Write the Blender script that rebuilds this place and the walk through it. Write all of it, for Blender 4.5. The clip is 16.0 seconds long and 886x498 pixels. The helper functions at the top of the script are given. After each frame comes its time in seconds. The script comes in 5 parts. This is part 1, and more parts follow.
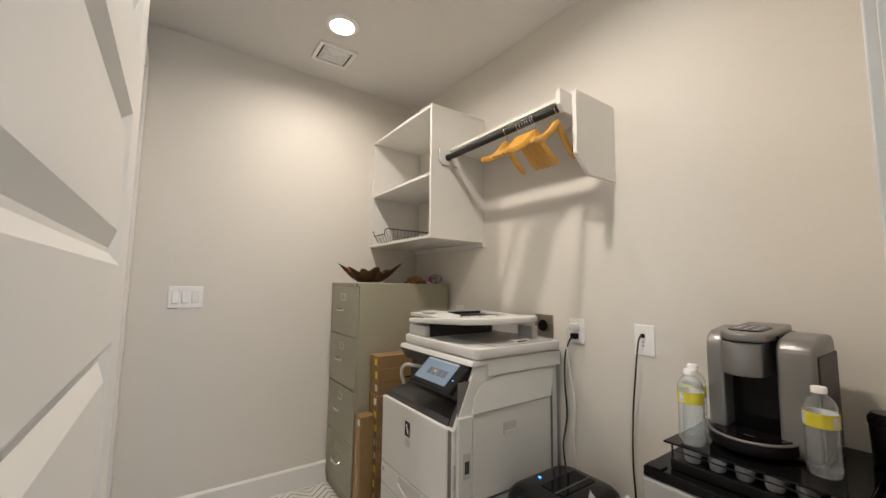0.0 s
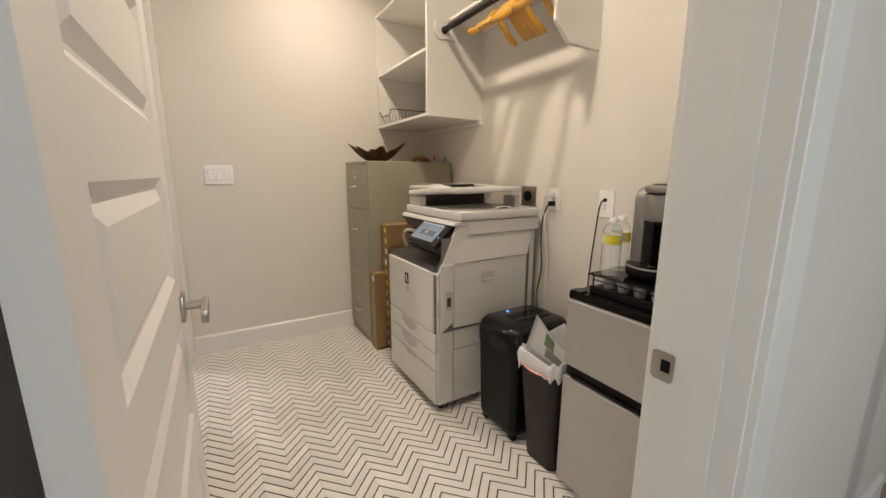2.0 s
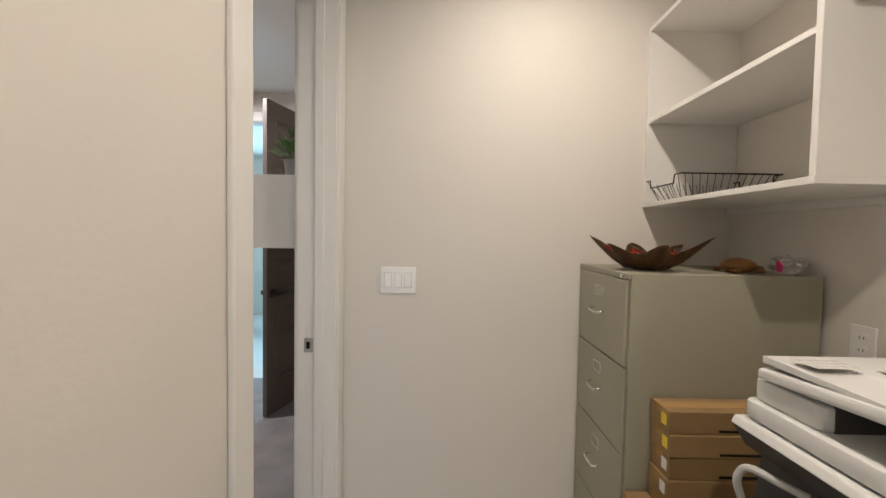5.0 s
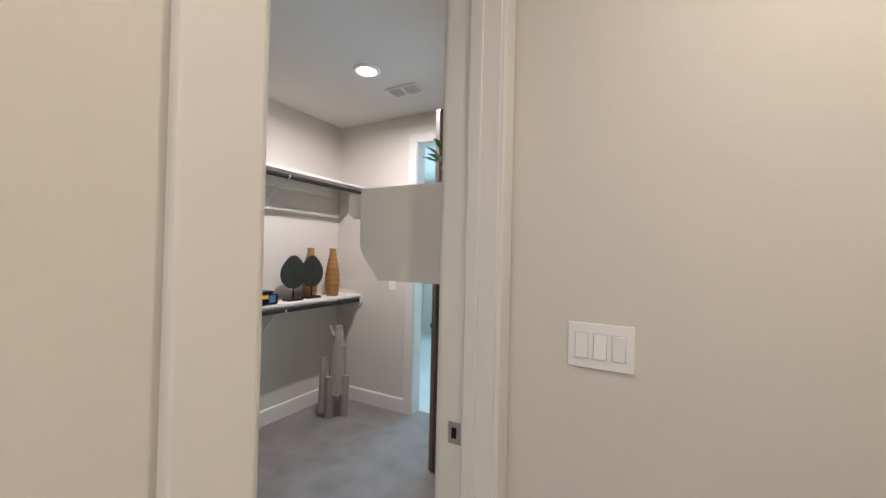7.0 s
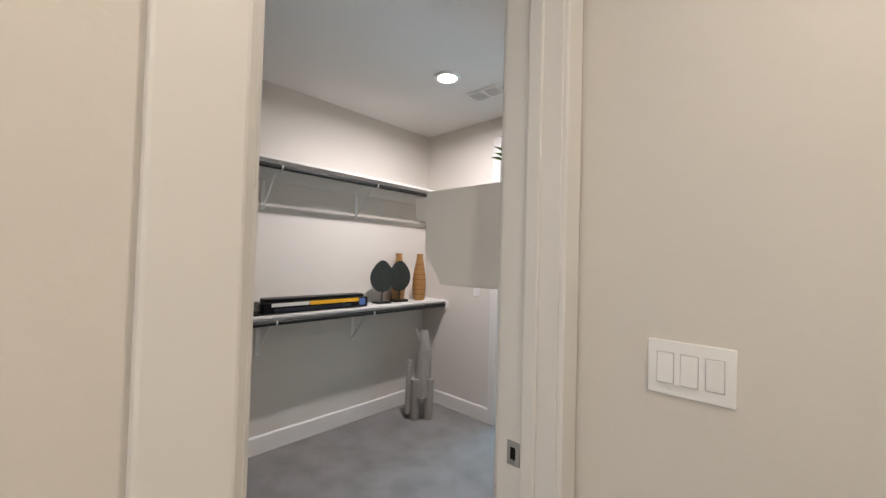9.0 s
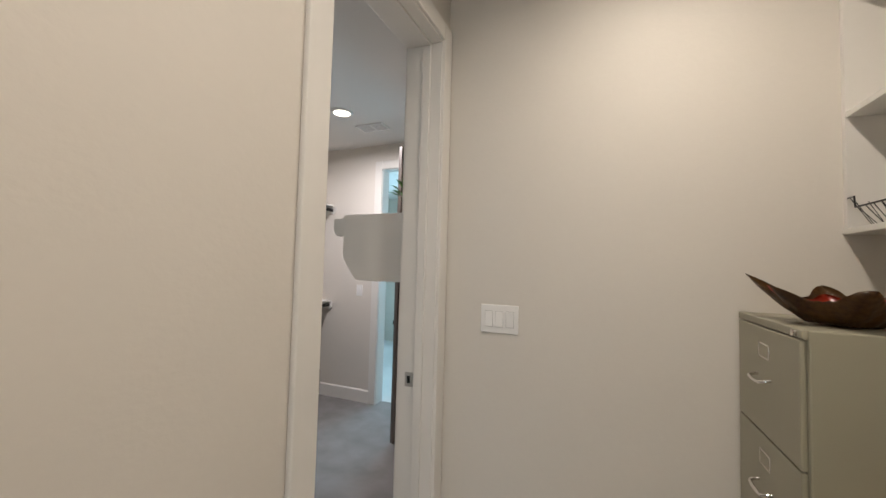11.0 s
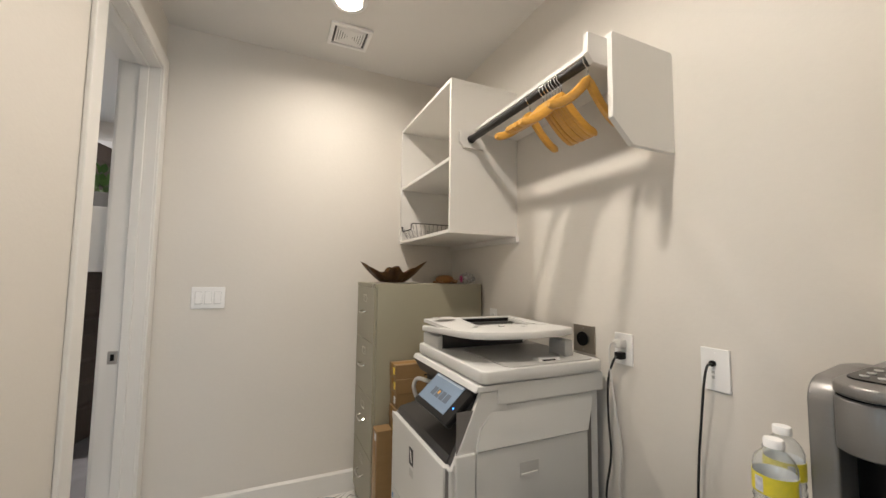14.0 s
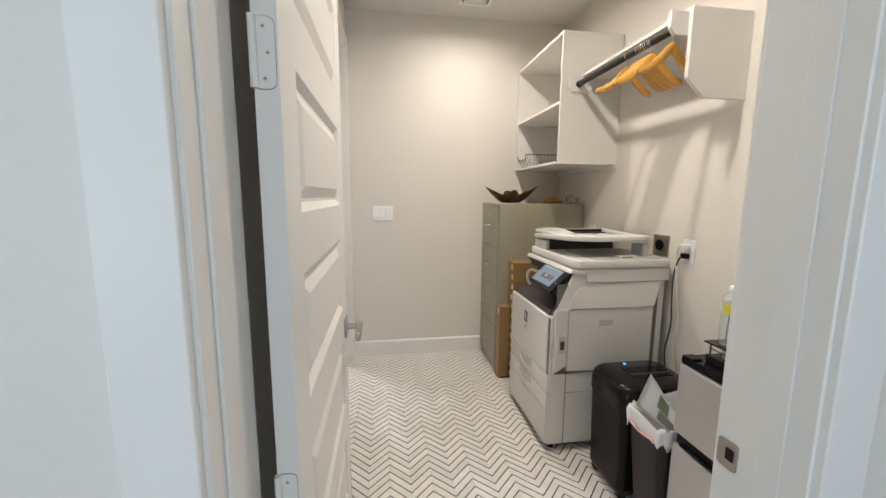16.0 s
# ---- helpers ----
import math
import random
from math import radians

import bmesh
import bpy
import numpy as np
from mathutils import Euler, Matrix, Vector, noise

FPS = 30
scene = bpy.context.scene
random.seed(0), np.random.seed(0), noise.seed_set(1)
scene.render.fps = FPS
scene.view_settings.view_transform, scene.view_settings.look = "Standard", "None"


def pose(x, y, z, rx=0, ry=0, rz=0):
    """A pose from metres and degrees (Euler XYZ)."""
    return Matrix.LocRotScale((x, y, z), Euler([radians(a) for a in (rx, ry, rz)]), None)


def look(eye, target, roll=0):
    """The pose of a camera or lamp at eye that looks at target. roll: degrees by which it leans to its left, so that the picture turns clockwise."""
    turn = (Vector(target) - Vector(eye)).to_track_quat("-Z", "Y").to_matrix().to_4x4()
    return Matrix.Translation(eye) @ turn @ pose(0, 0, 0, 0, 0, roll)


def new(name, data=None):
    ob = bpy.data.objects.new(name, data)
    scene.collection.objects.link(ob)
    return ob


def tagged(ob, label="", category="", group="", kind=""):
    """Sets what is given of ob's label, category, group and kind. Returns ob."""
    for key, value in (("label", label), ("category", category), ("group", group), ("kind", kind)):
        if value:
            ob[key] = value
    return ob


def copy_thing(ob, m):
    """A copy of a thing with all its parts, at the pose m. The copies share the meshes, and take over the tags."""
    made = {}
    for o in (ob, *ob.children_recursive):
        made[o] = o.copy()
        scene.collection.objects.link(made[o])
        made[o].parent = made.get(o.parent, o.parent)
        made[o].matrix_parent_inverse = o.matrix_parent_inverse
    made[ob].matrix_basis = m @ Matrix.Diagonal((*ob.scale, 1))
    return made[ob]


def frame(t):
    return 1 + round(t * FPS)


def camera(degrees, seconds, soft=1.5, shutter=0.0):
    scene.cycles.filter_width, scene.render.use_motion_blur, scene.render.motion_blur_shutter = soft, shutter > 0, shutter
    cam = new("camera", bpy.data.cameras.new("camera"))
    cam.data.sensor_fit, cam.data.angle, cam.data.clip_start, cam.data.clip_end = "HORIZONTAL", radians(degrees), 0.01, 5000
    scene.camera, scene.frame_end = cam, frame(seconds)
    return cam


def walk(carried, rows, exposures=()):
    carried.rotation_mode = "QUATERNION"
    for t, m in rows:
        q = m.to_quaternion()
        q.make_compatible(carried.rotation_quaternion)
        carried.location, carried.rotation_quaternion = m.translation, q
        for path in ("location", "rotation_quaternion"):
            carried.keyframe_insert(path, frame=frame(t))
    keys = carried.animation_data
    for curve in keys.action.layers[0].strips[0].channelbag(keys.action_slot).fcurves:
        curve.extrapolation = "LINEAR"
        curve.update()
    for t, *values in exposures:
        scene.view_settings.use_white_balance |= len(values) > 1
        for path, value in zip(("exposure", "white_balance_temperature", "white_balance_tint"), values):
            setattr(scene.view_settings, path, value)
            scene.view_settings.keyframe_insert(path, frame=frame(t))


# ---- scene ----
cam = camera(99.0, 16.0)
PATH = [
    (0, (0.208, 0.216, 1.316), (1.358, 1.841, 1.503), 0.7),
    (0.5, (0.199, 0.156, 1.248), (1.388, 1.764, 1.217), 0.4),
    (1, (0.225, 0.033, 1.205), (1.395, 1.638, 0.97), -0.1),
    (1.5, (0.231, -0.076, 1.196), (1.33, 1.559, 0.854), -0.1),
    (2, (0.245, -0.11, 1.232), (1.245, 1.579, 0.845), 0.1),
    (2.5, (0.297, 0.014, 1.309), (1.225, 1.741, 0.912), 0.2),
    (3, (0.355, 0.204, 1.365), (1.203, 1.977, 0.996), 0.0),
    (3.5, (0.45, 0.427, 1.353), (1.183, 2.268, 1.079), 0.3),
    (4, (0.519, 0.646, 1.4), (0.981, 2.583, 1.221), 0.6),
    (4.5, (0.533, 0.865, 1.433), (0.69, 2.855, 1.302), 0.6),
    (5, (0.483, 1.082, 1.441), (0.476, 3.08, 1.367), 1.0),
    (5.2, (0.463, 1.155, 1.441), (0.413, 3.154, 1.379), 0.9),
    (7.3, (0.375, 1.834, 1.483), (-0.694, 3.524, 1.508), 1.4),
    (7.5, (0.371, 1.893, 1.49), (-0.752, 3.548, 1.511), 1.4),
    (8, (0.368, 1.975, 1.49), (-0.929, 3.497, 1.517), 1.8),
    (8.2, (0.377, 1.98, 1.478), (-1.015, 3.416, 1.51), 1.8),
    (10.3, (0.625, 1.43, 1.458), (-0.543, 3.054, 1.513), 1.5),
    (10.5, (0.66, 1.373, 1.46), (-0.438, 3.044, 1.509), 1.8),
    (11, (0.683, 1.22, 1.449), (-0.097, 3.06, 1.541), 1.5),
    (11.5, (0.663, 1.029, 1.495), (0.408, 3.01, 1.596), 1.0),
    (12, (0.683, 0.862, 1.51), (0.891, 2.846, 1.655), 0.8),
    (12.5, (0.705, 0.686, 1.51), (1.16, 2.622, 1.723), 0.6),
    (13, (0.675, 0.552, 1.495), (1.252, 2.452, 1.735), 0.5),
    (13.5, (0.615, 0.405, 1.456), (1.323, 2.26, 1.696), 0.5),
    (14, (0.59, 0.318, 1.365), (1.412, 2.136, 1.509), 0.7),
    (14.5, (0.571, 0.187, 1.296), (1.412, 2.0, 1.211), 0.8),
    (15, (0.486, 0.045, 1.276), (1.273, 1.863, 1.002), -0.2),
    (15.5, (0.393, -0.139, 1.34), (0.993, 1.743, 1.026), 0.0),
    (16, (0.288, -0.337, 1.37), (0.588, 1.621, 1.094), 0.4),
]
EXPOSURE = [
    (0, -0.12, 6450, 10), (0.5, -0.02, 6480, 10), (1, 0.03, 6200, 10), (1.5, -0.02, 7000, 11), (2, -0.06, 7300, 13), (2.5, 0.00, 7400, 13), (3, 0.08, 6850, 12),
    (3.5, 0.09, 6650, 11), (4, 0.04, 6450, 11), (4.5, -0.02, 6450, 12), (5, -0.14, 6600, 12), (7.5, -0.24, 6700, 13), (8, -0.14, 6700, 12), (8.2, -0.10, 6700, 12), (10.5, -0.31, 6520, 11), (11, -0.38, 6650, 11),
    (12, -0.37, 6650, 11), (12.5, -0.38, 6620, 11), (13, -0.16, 6450, 10), (13.5, -0.11, 6450, 10), (14, -0.02, 6450, 10), (14.5, 0.08, 6450, 10), (15, 0.08, 6350, 10), (15.5, 0.09, 6200, 10), (16, 0.12, 6430, 10),
]
walk(cam, [(t, look(eye, target, roll)) for t, eye, target, roll in PATH], EXPOSURE)


# ---- light ----
world = bpy.data.worlds.new("world")
scene.world = world
world.use_nodes = True
_n = world.node_tree.nodes
_sky = _n.new("ShaderNodeTexSky")
_sky.sky_type, _sky.sun_disc = "NISHITA", False
_sky.sun_elevation, _sky.sun_rotation = radians(38), radians(20)
_n["Background"].inputs["Strength"].default_value = 0.12
world.node_tree.links.new(_sky.outputs[0], _n["Background"].inputs["Color"])


def lamp(name, kind, m, energy, colour, **more):
    d = bpy.data.lights.new(name, kind)
    d.energy, d.color = energy, colour
    if "size" in more:
        d.shape, d.size = more.get("shape", "DISK"), more["size"]
    if "size_y" in more:
        d.size_y = more["size_y"]
    if "angle" in more:
        d.angle = more["angle"]
    if "spread" in more:
        d.spread = more["spread"]
    ob = new(name, d)
    ob.matrix_world = m
    return ob


ROOM_LIGHT, ROOM_LIGHT_2 = (0.90, 2.215), (0.88, 1.045)
CLOSET_LIGHT = (-1.36, 3.772)
lamp("sun", "SUN", look((0, 0, 0), (0.25, -0.7, -0.6)), 2.0, (1.0, 0.95, 0.88), angle=radians(0.5))
for spot in (ROOM_LIGHT, ROOM_LIGHT_2):
    lamp("can_lamp_office", "AREA", pose(*spot, 2.764), 11.5 if spot is ROOM_LIGHT else 16.5, (1.0, 0.90, 0.79), size=0.085, spread=radians(163))
lamp("can_lamp_closet", "AREA", pose(*CLOSET_LIGHT, 2.71), 36.0, (0.99, 0.94, 0.98), size=0.07, spread=radians(172))
lamp("sky_bath", "AREA", look((-1.3, 7.55, 1.5), (-1.3, 4, 1.2)), 165.0, (0.40, 0.75, 1.0), shape="RECTANGLE", size=1.4, size_y=1.9)
# bluish hall daylight: two fill lamps added out of view, places made up
lamp("hall_daylight_fill", "AREA", look((-1.56, -1.40, 1.5), (0.6, -0.3, 1.4)), 16.0, (0.76, 0.88, 1.0), shape="RECTANGLE", size=1.25, size_y=1.65)
lamp("hall_daylight_fill", "AREA", look((0.95, -2.36, 1.5), (0.5, 0.0, 1.4)), 24.0, (0.76, 0.88, 1.0), shape="RECTANGLE", size=1.25, size_y=1.65)


# ---- materials ----
def mat(name, colour, rough=0.5, metal=0.0, grain=0.0, grain_scale=60.0, stain=0.04, stain_scale=3.0, bump=0.0, bump_scale=200.0,
        spec=0.5, tone=None, emit=0.0, glass=0.0, rnd=0.0, coat=0.0, stretch=None):
    """A plain surface: base colour with fine grain and broad stains, fine relief."""
    m = bpy.data.materials.new(name)
    m.use_nodes = True
    nt = m.node_tree
    N, L = nt.nodes, nt.links
    b = N["Principled BSDF"]
    b.inputs["Roughness"].default_value = rough
    b.inputs["Metallic"].default_value = metal
    b.inputs["Specular IOR Level"].default_value = spec
    b.inputs["Coat Weight"].default_value = coat
    b.inputs["Transmission Weight"].default_value = glass
    tc = N.new("ShaderNodeTexCoord")
    src = tc.outputs["Object"]
    if stretch:
        mp = N.new("ShaderNodeMapping")
        mp.inputs["Scale"].default_value = stretch
        L.new(src, mp.inputs[0])
        src = mp.outputs[0]
    col = N.new("ShaderNodeRGB")
    col.outputs[0].default_value = (*colour, 1)
    out = col.outputs[0]
    tone = tone or tuple(c * 0.6 for c in colour)
    for amount, scale, detail in ((grain, grain_scale, 4), (stain, stain_scale, 3)):
        if amount > 0:
            no = N.new("ShaderNodeTexNoise")
            no.inputs["Scale"].default_value, no.inputs["Detail"].default_value = scale, detail
            L.new(src, no.inputs["Vector"])
            rp = N.new("ShaderNodeMapRange")
            rp.inputs["From Min"].default_value, rp.inputs["From Max"].default_value = 0.35, 0.7
            rp.inputs["To Min"].default_value, rp.inputs["To Max"].default_value = 0.0, amount
            L.new(no.outputs["Fac"], rp.inputs["Value"])
            mx = N.new("ShaderNodeMix")
            mx.data_type = "RGBA"
            L.new(rp.outputs[0], mx.inputs["Factor"])
            L.new(out, mx.inputs["A"])
            mx.inputs["B"].default_value = (*tone, 1)
            out = mx.outputs["Result"]
    if rnd > 0:
        oi = N.new("ShaderNodeObjectInfo")
        mr = N.new("ShaderNodeMapRange")
        mr.inputs["To Min"].default_value, mr.inputs["To Max"].default_value = 1 - rnd, 1 + rnd
        L.new(oi.outputs["Random"], mr.inputs["Value"])
        hs = N.new("ShaderNodeHueSaturation")
        L.new(mr.outputs[0], hs.inputs["Value"])
        L.new(out, hs.inputs["Color"])
        out = hs.outputs["Color"]
    L.new(out, b.inputs["Base Color"])
    if emit > 0:
        L.new(out, b.inputs["Emission Color"])
        b.inputs["Emission Strength"].default_value = emit
    if bump > 0:
        no = N.new("ShaderNodeTexNoise")
        no.inputs["Scale"].default_value, no.inputs["Detail"].default_value = bump_scale, 3
        L.new(src, no.inputs["Vector"])
        bp = N.new("ShaderNodeBump")
        bp.inputs["Strength"].default_value, bp.inputs["Distance"].default_value = bump, 0.004
        L.new(no.outputs["Fac"], bp.inputs["Height"])
        L.new(bp.outputs[0], b.inputs["Normal"])
    return m


WALL = mat("wall_paint", (0.70, 0.66, 0.60), 0.62, bump=0.11, bump_scale=62, stain=0.05, stain_scale=1.6, grain=0.03, grain_scale=40, stretch=(1, 1, 1.25))
CEIL = mat("ceiling_paint", (0.72, 0.70, 0.67), 0.8, bump=0.2, bump_scale=90, stain=0.05, stain_scale=1.5)
TRIM = mat("white_trim_paint", (0.76, 0.74, 0.70), 0.38, stain=0.05, stain_scale=4, bump=0.05, bump_scale=60)
DOORM = mat("white_door_paint", (0.76, 0.74, 0.71), 0.36, stain=0.04, stain_scale=3, bump=0.06, bump_scale=50)
SHELFM = mat("white_shelf_paint", (0.74, 0.72, 0.68), 0.45, stain=0.05, stain_scale=5, bump=0.05, bump_scale=70)
GROUT = mat("dark_grout", (0.035, 0.033, 0.03), 0.85, grain=0.3, grain_scale=150)
MARBLE = mat("white_marble", (0.77, 0.745, 0.70), 0.30, stain=0.25, stain_scale=9, grain=0.12, grain_scale=45, tone=(0.48, 0.46, 0.43), rnd=0.08)
CARPET = mat("grey_carpet", (0.31, 0.295, 0.29), 0.95, grain=0.5, grain_scale=260, stain=0.6, stain_scale=5, bump=0.9, bump_scale=300, spec=0.1)
WOODFLOOR = mat("pale_wood_floor", (0.36, 0.28, 0.21), 0.4, grain=0.3, grain_scale=30, stretch=(1, 8, 1))
CABM = mat("putty_enamel", (0.335, 0.315, 0.235), 0.42, stain=0.08, stain_scale=4, bump=0.05, bump_scale=220)
# cabinet putty darkened to paint the shade between the drawers
CABD = mat("putty_enamel_shadow_gap", (0.27, 0.253, 0.19), 0.6)
STEEL = mat("brushed_nickel", (0.46, 0.435, 0.40), 0.30, 1.0, grain=0.1, grain_scale=120, stretch=(1, 12, 1))
CHROME = mat("chrome", (0.75, 0.74, 0.72), 0.12, 1.0)
STAINLESS = mat("stainless_fridge", (0.43, 0.42, 0.405), 0.36, 0.55, grain=0.10, grain_scale=70, stain=0.08, stretch=(1, 1, 10))
PLW = mat("white_plastic", (0.85, 0.84, 0.82), 0.35)
PRW = mat("printer_white_plastic", (0.655, 0.65, 0.625), 0.45, stain=0.04, bump=0.06, bump_scale=500)
PRG = mat("printer_grey_plastic", (0.50, 0.495, 0.475), 0.5, bump=0.05, bump_scale=500)
PRD = mat("printer_charcoal_plastic", (0.045, 0.042, 0.04), 0.5, stain=0.1)
BLK = mat("black_plastic", (0.0065, 0.006, 0.006), 0.34, stain=0.15, stain_scale=8, spec=0.18)
GLOSS = mat("gloss_black", (0.005, 0.0048, 0.005), 0.07, stain=0.1, spec=0.16)
RODM = mat("dark_bronze_rod", (0.012, 0.011, 0.010), 0.42, 0.0, stain=0.2, spec=0.35)


# ---- mesh helpers ----
def box(bm, x0, x1, y0, y1, z0, z1, bevel=0.0, seg=2):
    r = bmesh.ops.create_cube(bm, size=1.0, matrix=Matrix.Translation(((x0 + x1) / 2, (y0 + y1) / 2, (z0 + z1) / 2)) @ Matrix.Diagonal((x1 - x0, y1 - y0, z1 - z0, 1)))
    if bevel > 0:
        vs = set(r["verts"])
        es = [e for e in bm.edges if e.verts[0] in vs and e.verts[1] in vs]
        bmesh.ops.bevel(bm, geom=es, offset=bevel, segments=seg, profile=0.5, affect="EDGES")
    return bm


def boxes(*rows, bevel=0.0):
    bm = bmesh.new()
    for r in rows:
        box(bm, *r, bevel=bevel)
    return bm


def cyl(bm, p, q, r, seg=16, r2=None, caps=True):
    p, q = Vector(p), Vector(q)
    d = q - p
    m = Matrix.Translation((p + q) / 2) @ d.to_track_quat("Z", "Y").to_matrix().to_4x4()
    bmesh.ops.create_cone(bm, cap_ends=caps, segments=seg, radius1=r, radius2=r if r2 is None else r2, depth=d.length, matrix=m)
    return bm


def cyls(*rows, seg=16):
    bm = bmesh.new()
    for r in rows:
        cyl(bm, *r, seg=seg)
    return bm


def tube(pts, r, seg=8):
    """A round wire along points."""
    bm = bmesh.new()
    rings, n = [], len(pts)
    P = [Vector(p) for p in pts]
    up = Vector((0.123, 0.456, 0.88)).normalized()
    for i, p in enumerate(P):
        d = (P[min(i + 1, n - 1)] - P[max(i - 1, 0)]).normalized()
        a = d.cross(up)
        if a.length < 0.05:
            a = d.cross(Vector((1, 0, 0)))
        a.normalize()
        b = d.cross(a)
        rings.append([bm.verts.new(p + r * (math.cos(k * 2 * math.pi / seg) * a + math.sin(k * 2 * math.pi / seg) * b)) for k in range(seg)])
    for u, v in zip(rings, rings[1:]):
        for k in range(seg):
            bm.faces.new((u[k], u[(k + 1) % seg], v[(k + 1) % seg], v[k]))
    bm.faces.new(rings[0][::-1])
    bm.faces.new(rings[-1])
    return bm


def smooth_path(pts, n=6):
    """Points along a smooth line through the given ones."""
    P = [Vector(p) for p in pts]
    P = [2 * P[0] - P[1]] + P + [2 * P[-1] - P[-2]]
    out = []
    for i in range(1, len(P) - 2):
        a, b, c, d = P[i - 1:i + 3]
        for k in range(n):
            t = k / n
            out.append(0.5 * (2 * b + (c - a) * t + (2 * a - 5 * b + 4 * c - d) * t * t + (3 * b - a - 3 * c + d) * t ** 3))
    return out + [P[-2]]


def lathe(profile, seg=24, at=(0, 0, 0), caps=True):
    """A turned shape from (radius, height) pairs."""
    bm = bmesh.new()
    rings = []
    for r, z in profile:
        rings.append([bm.verts.new((at[0] + r * math.cos(k * 2 * math.pi / seg), at[1] + r * math.sin(k * 2 * math.pi / seg), at[2] + z)) for k in range(seg)])
    for u, v in zip(rings, rings[1:]):
        for k in range(seg):
            bm.faces.new((u[k], u[(k + 1) % seg], v[(k + 1) % seg], v[k]))
    if caps and profile[0][0] > 1e-4:
        bm.faces.new(rings[0][::-1])
    if caps and profile[-1][0] > 1e-4:
        bm.faces.new(rings[-1])
    bmesh.ops.remove_doubles(bm, verts=bm.verts, dist=1e-6)
    return bm


def prism(outline, axis, a, b, bevel=0.0):
    """A flat outline pushed along an axis from a to b. The outline's two numbers are the other axes in order."""
    bm = bmesh.new()
    def at(u, v, w):
        return {"x": (w, u, v), "y": (u, w, v), "z": (u, v, w)}[axis]
    lo = [bm.verts.new(at(u, v, a)) for u, v in outline]
    hi = [bm.verts.new(at(u, v, b)) for u, v in outline]
    bm.faces.new(lo)
    bm.faces.new(hi)
    n = len(outline)
    for i in range(n):
        bm.faces.new((lo[i], lo[(i + 1) % n], hi[(i + 1) % n], hi[i]))
    bmesh.ops.recalc_face_normals(bm, faces=bm.faces)
    if bevel > 0:
        bmesh.ops.bevel(bm, geom=bm.edges[:], offset=bevel, segments=2, profile=0.5, affect="EDGES")
    return bm


def rounded(w, d, r, n=5, cx=0.0, cy=0.0):
    """The outline of a rounded rectangle."""
    out = []
    for sx, sy, a0 in ((1, 1, 0), (-1, 1, 90), (-1, -1, 180), (1, -1, 270)):
        for k in range(n + 1):
            a = radians(a0 + 90 * k / n)
            out.append((cx + sx * (w / 2 - r) + r * math.cos(a), cy + sy * (d / 2 - r) + r * math.sin(a)))
    return out


def mesh_of(name, bm, material, smooth=35):
    me = bpy.data.meshes.new(name)
    bmesh.ops.recalc_face_normals(bm, faces=bm.faces)
    if smooth:
        for f in bm.faces:
            f.smooth = True
        lim = radians(smooth)
        for e in bm.edges:
            if len(e.link_faces) == 2:
                a = e.calc_face_angle(0)
                if a > lim or (smooth == 35 and a > radians(15) and max(f.calc_area() for f in e.link_faces) > 4e-4):
                    e.smooth = False
    bm.to_mesh(me)
    bm.free()
    me.materials.append(material)
    return me


def part(name, bm, material, parent=None, label="", smooth=35):
    if parent is not None:
        root = parent
        while root.parent is not None:
            root = root.parent
        bm.transform(Matrix.Translation(-root.location))
    ob = new(name, mesh_of(name, bm, material, smooth))
    if parent is not None:
        ob.parent = parent
    return tagged(ob, label)


def thing(name, at, label, category, group="", rz=0.0):
    ob = new(name)
    ob.matrix_world = pose(*at, 0, 0, rz)
    ob.empty_display_size = 0.05
    return tagged(ob, label, category, group)


def setting(name, bm, material, label, category, smooth=35):
    return tagged(part(name, bm, material, None, "", smooth), label, category, "", "structure")


# ---- structure ----
EAST, NORTH, SOUTH0, SOUTH1, TOP = 1.81, 2.848, 0.115, 0.265, 2.782
WT = 0.165
DOOR_S, DOOR_N, DOOR_H = 2.017, 2.75, 2.47
IN_W, IN_E, IN_H = 0.078, 0.943, 2.46
CW, CN, CS, CTOP = -2.42, 4.64, 0.80, 2.73
BX0, BX1 = -1.50, -0.72          # doorway from the closet to the bathroom

setting("wall_north", boxes((-0.0, EAST + 0.15, NORTH, NORTH + 0.12, 0, TOP)), WALL, "warm white painted wall with orange-peel texture", "wall")
setting("wall_east", boxes((EAST, EAST + 0.15, SOUTH0, NORTH, 0, TOP)), WALL, "warm white painted wall with orange-peel texture", "wall")
setting("wall_west", boxes((-WT, 0, SOUTH1, DOOR_S - 0.02, 0, TOP), (-WT, 0, DOOR_N + 0.02, NORTH + 0.12, 0, TOP), (-WT, 0, DOOR_S - 0.02, DOOR_N + 0.02, DOOR_H + 0.02, TOP)), WALL, "warm white painted wall around the closet doorway", "wall")
setting("wall_south", boxes((-1.6, IN_W - 0.02, SOUTH0, SOUTH1, 0, TOP), (IN_E + 0.02, EAST, SOUTH0, SOUTH1, 0, TOP), (IN_W - 0.02, IN_E + 0.02, SOUTH0, SOUTH1, IN_H + 0.02, TOP)), WALL, "warm white painted wall around the entrance", "wall")
setting("ceiling", boxes((0, EAST, SOUTH1, NORTH, TOP, TOP + 0.1)), CEIL, "off-white painted ceiling of the small office", "ceiling")
floor = setting("floor", boxes((-WT, EAST, SOUTH0, NORTH, -0.06, -0.0010)), GROUT, "white chevron marble tiles with dark grout lines", "floor")

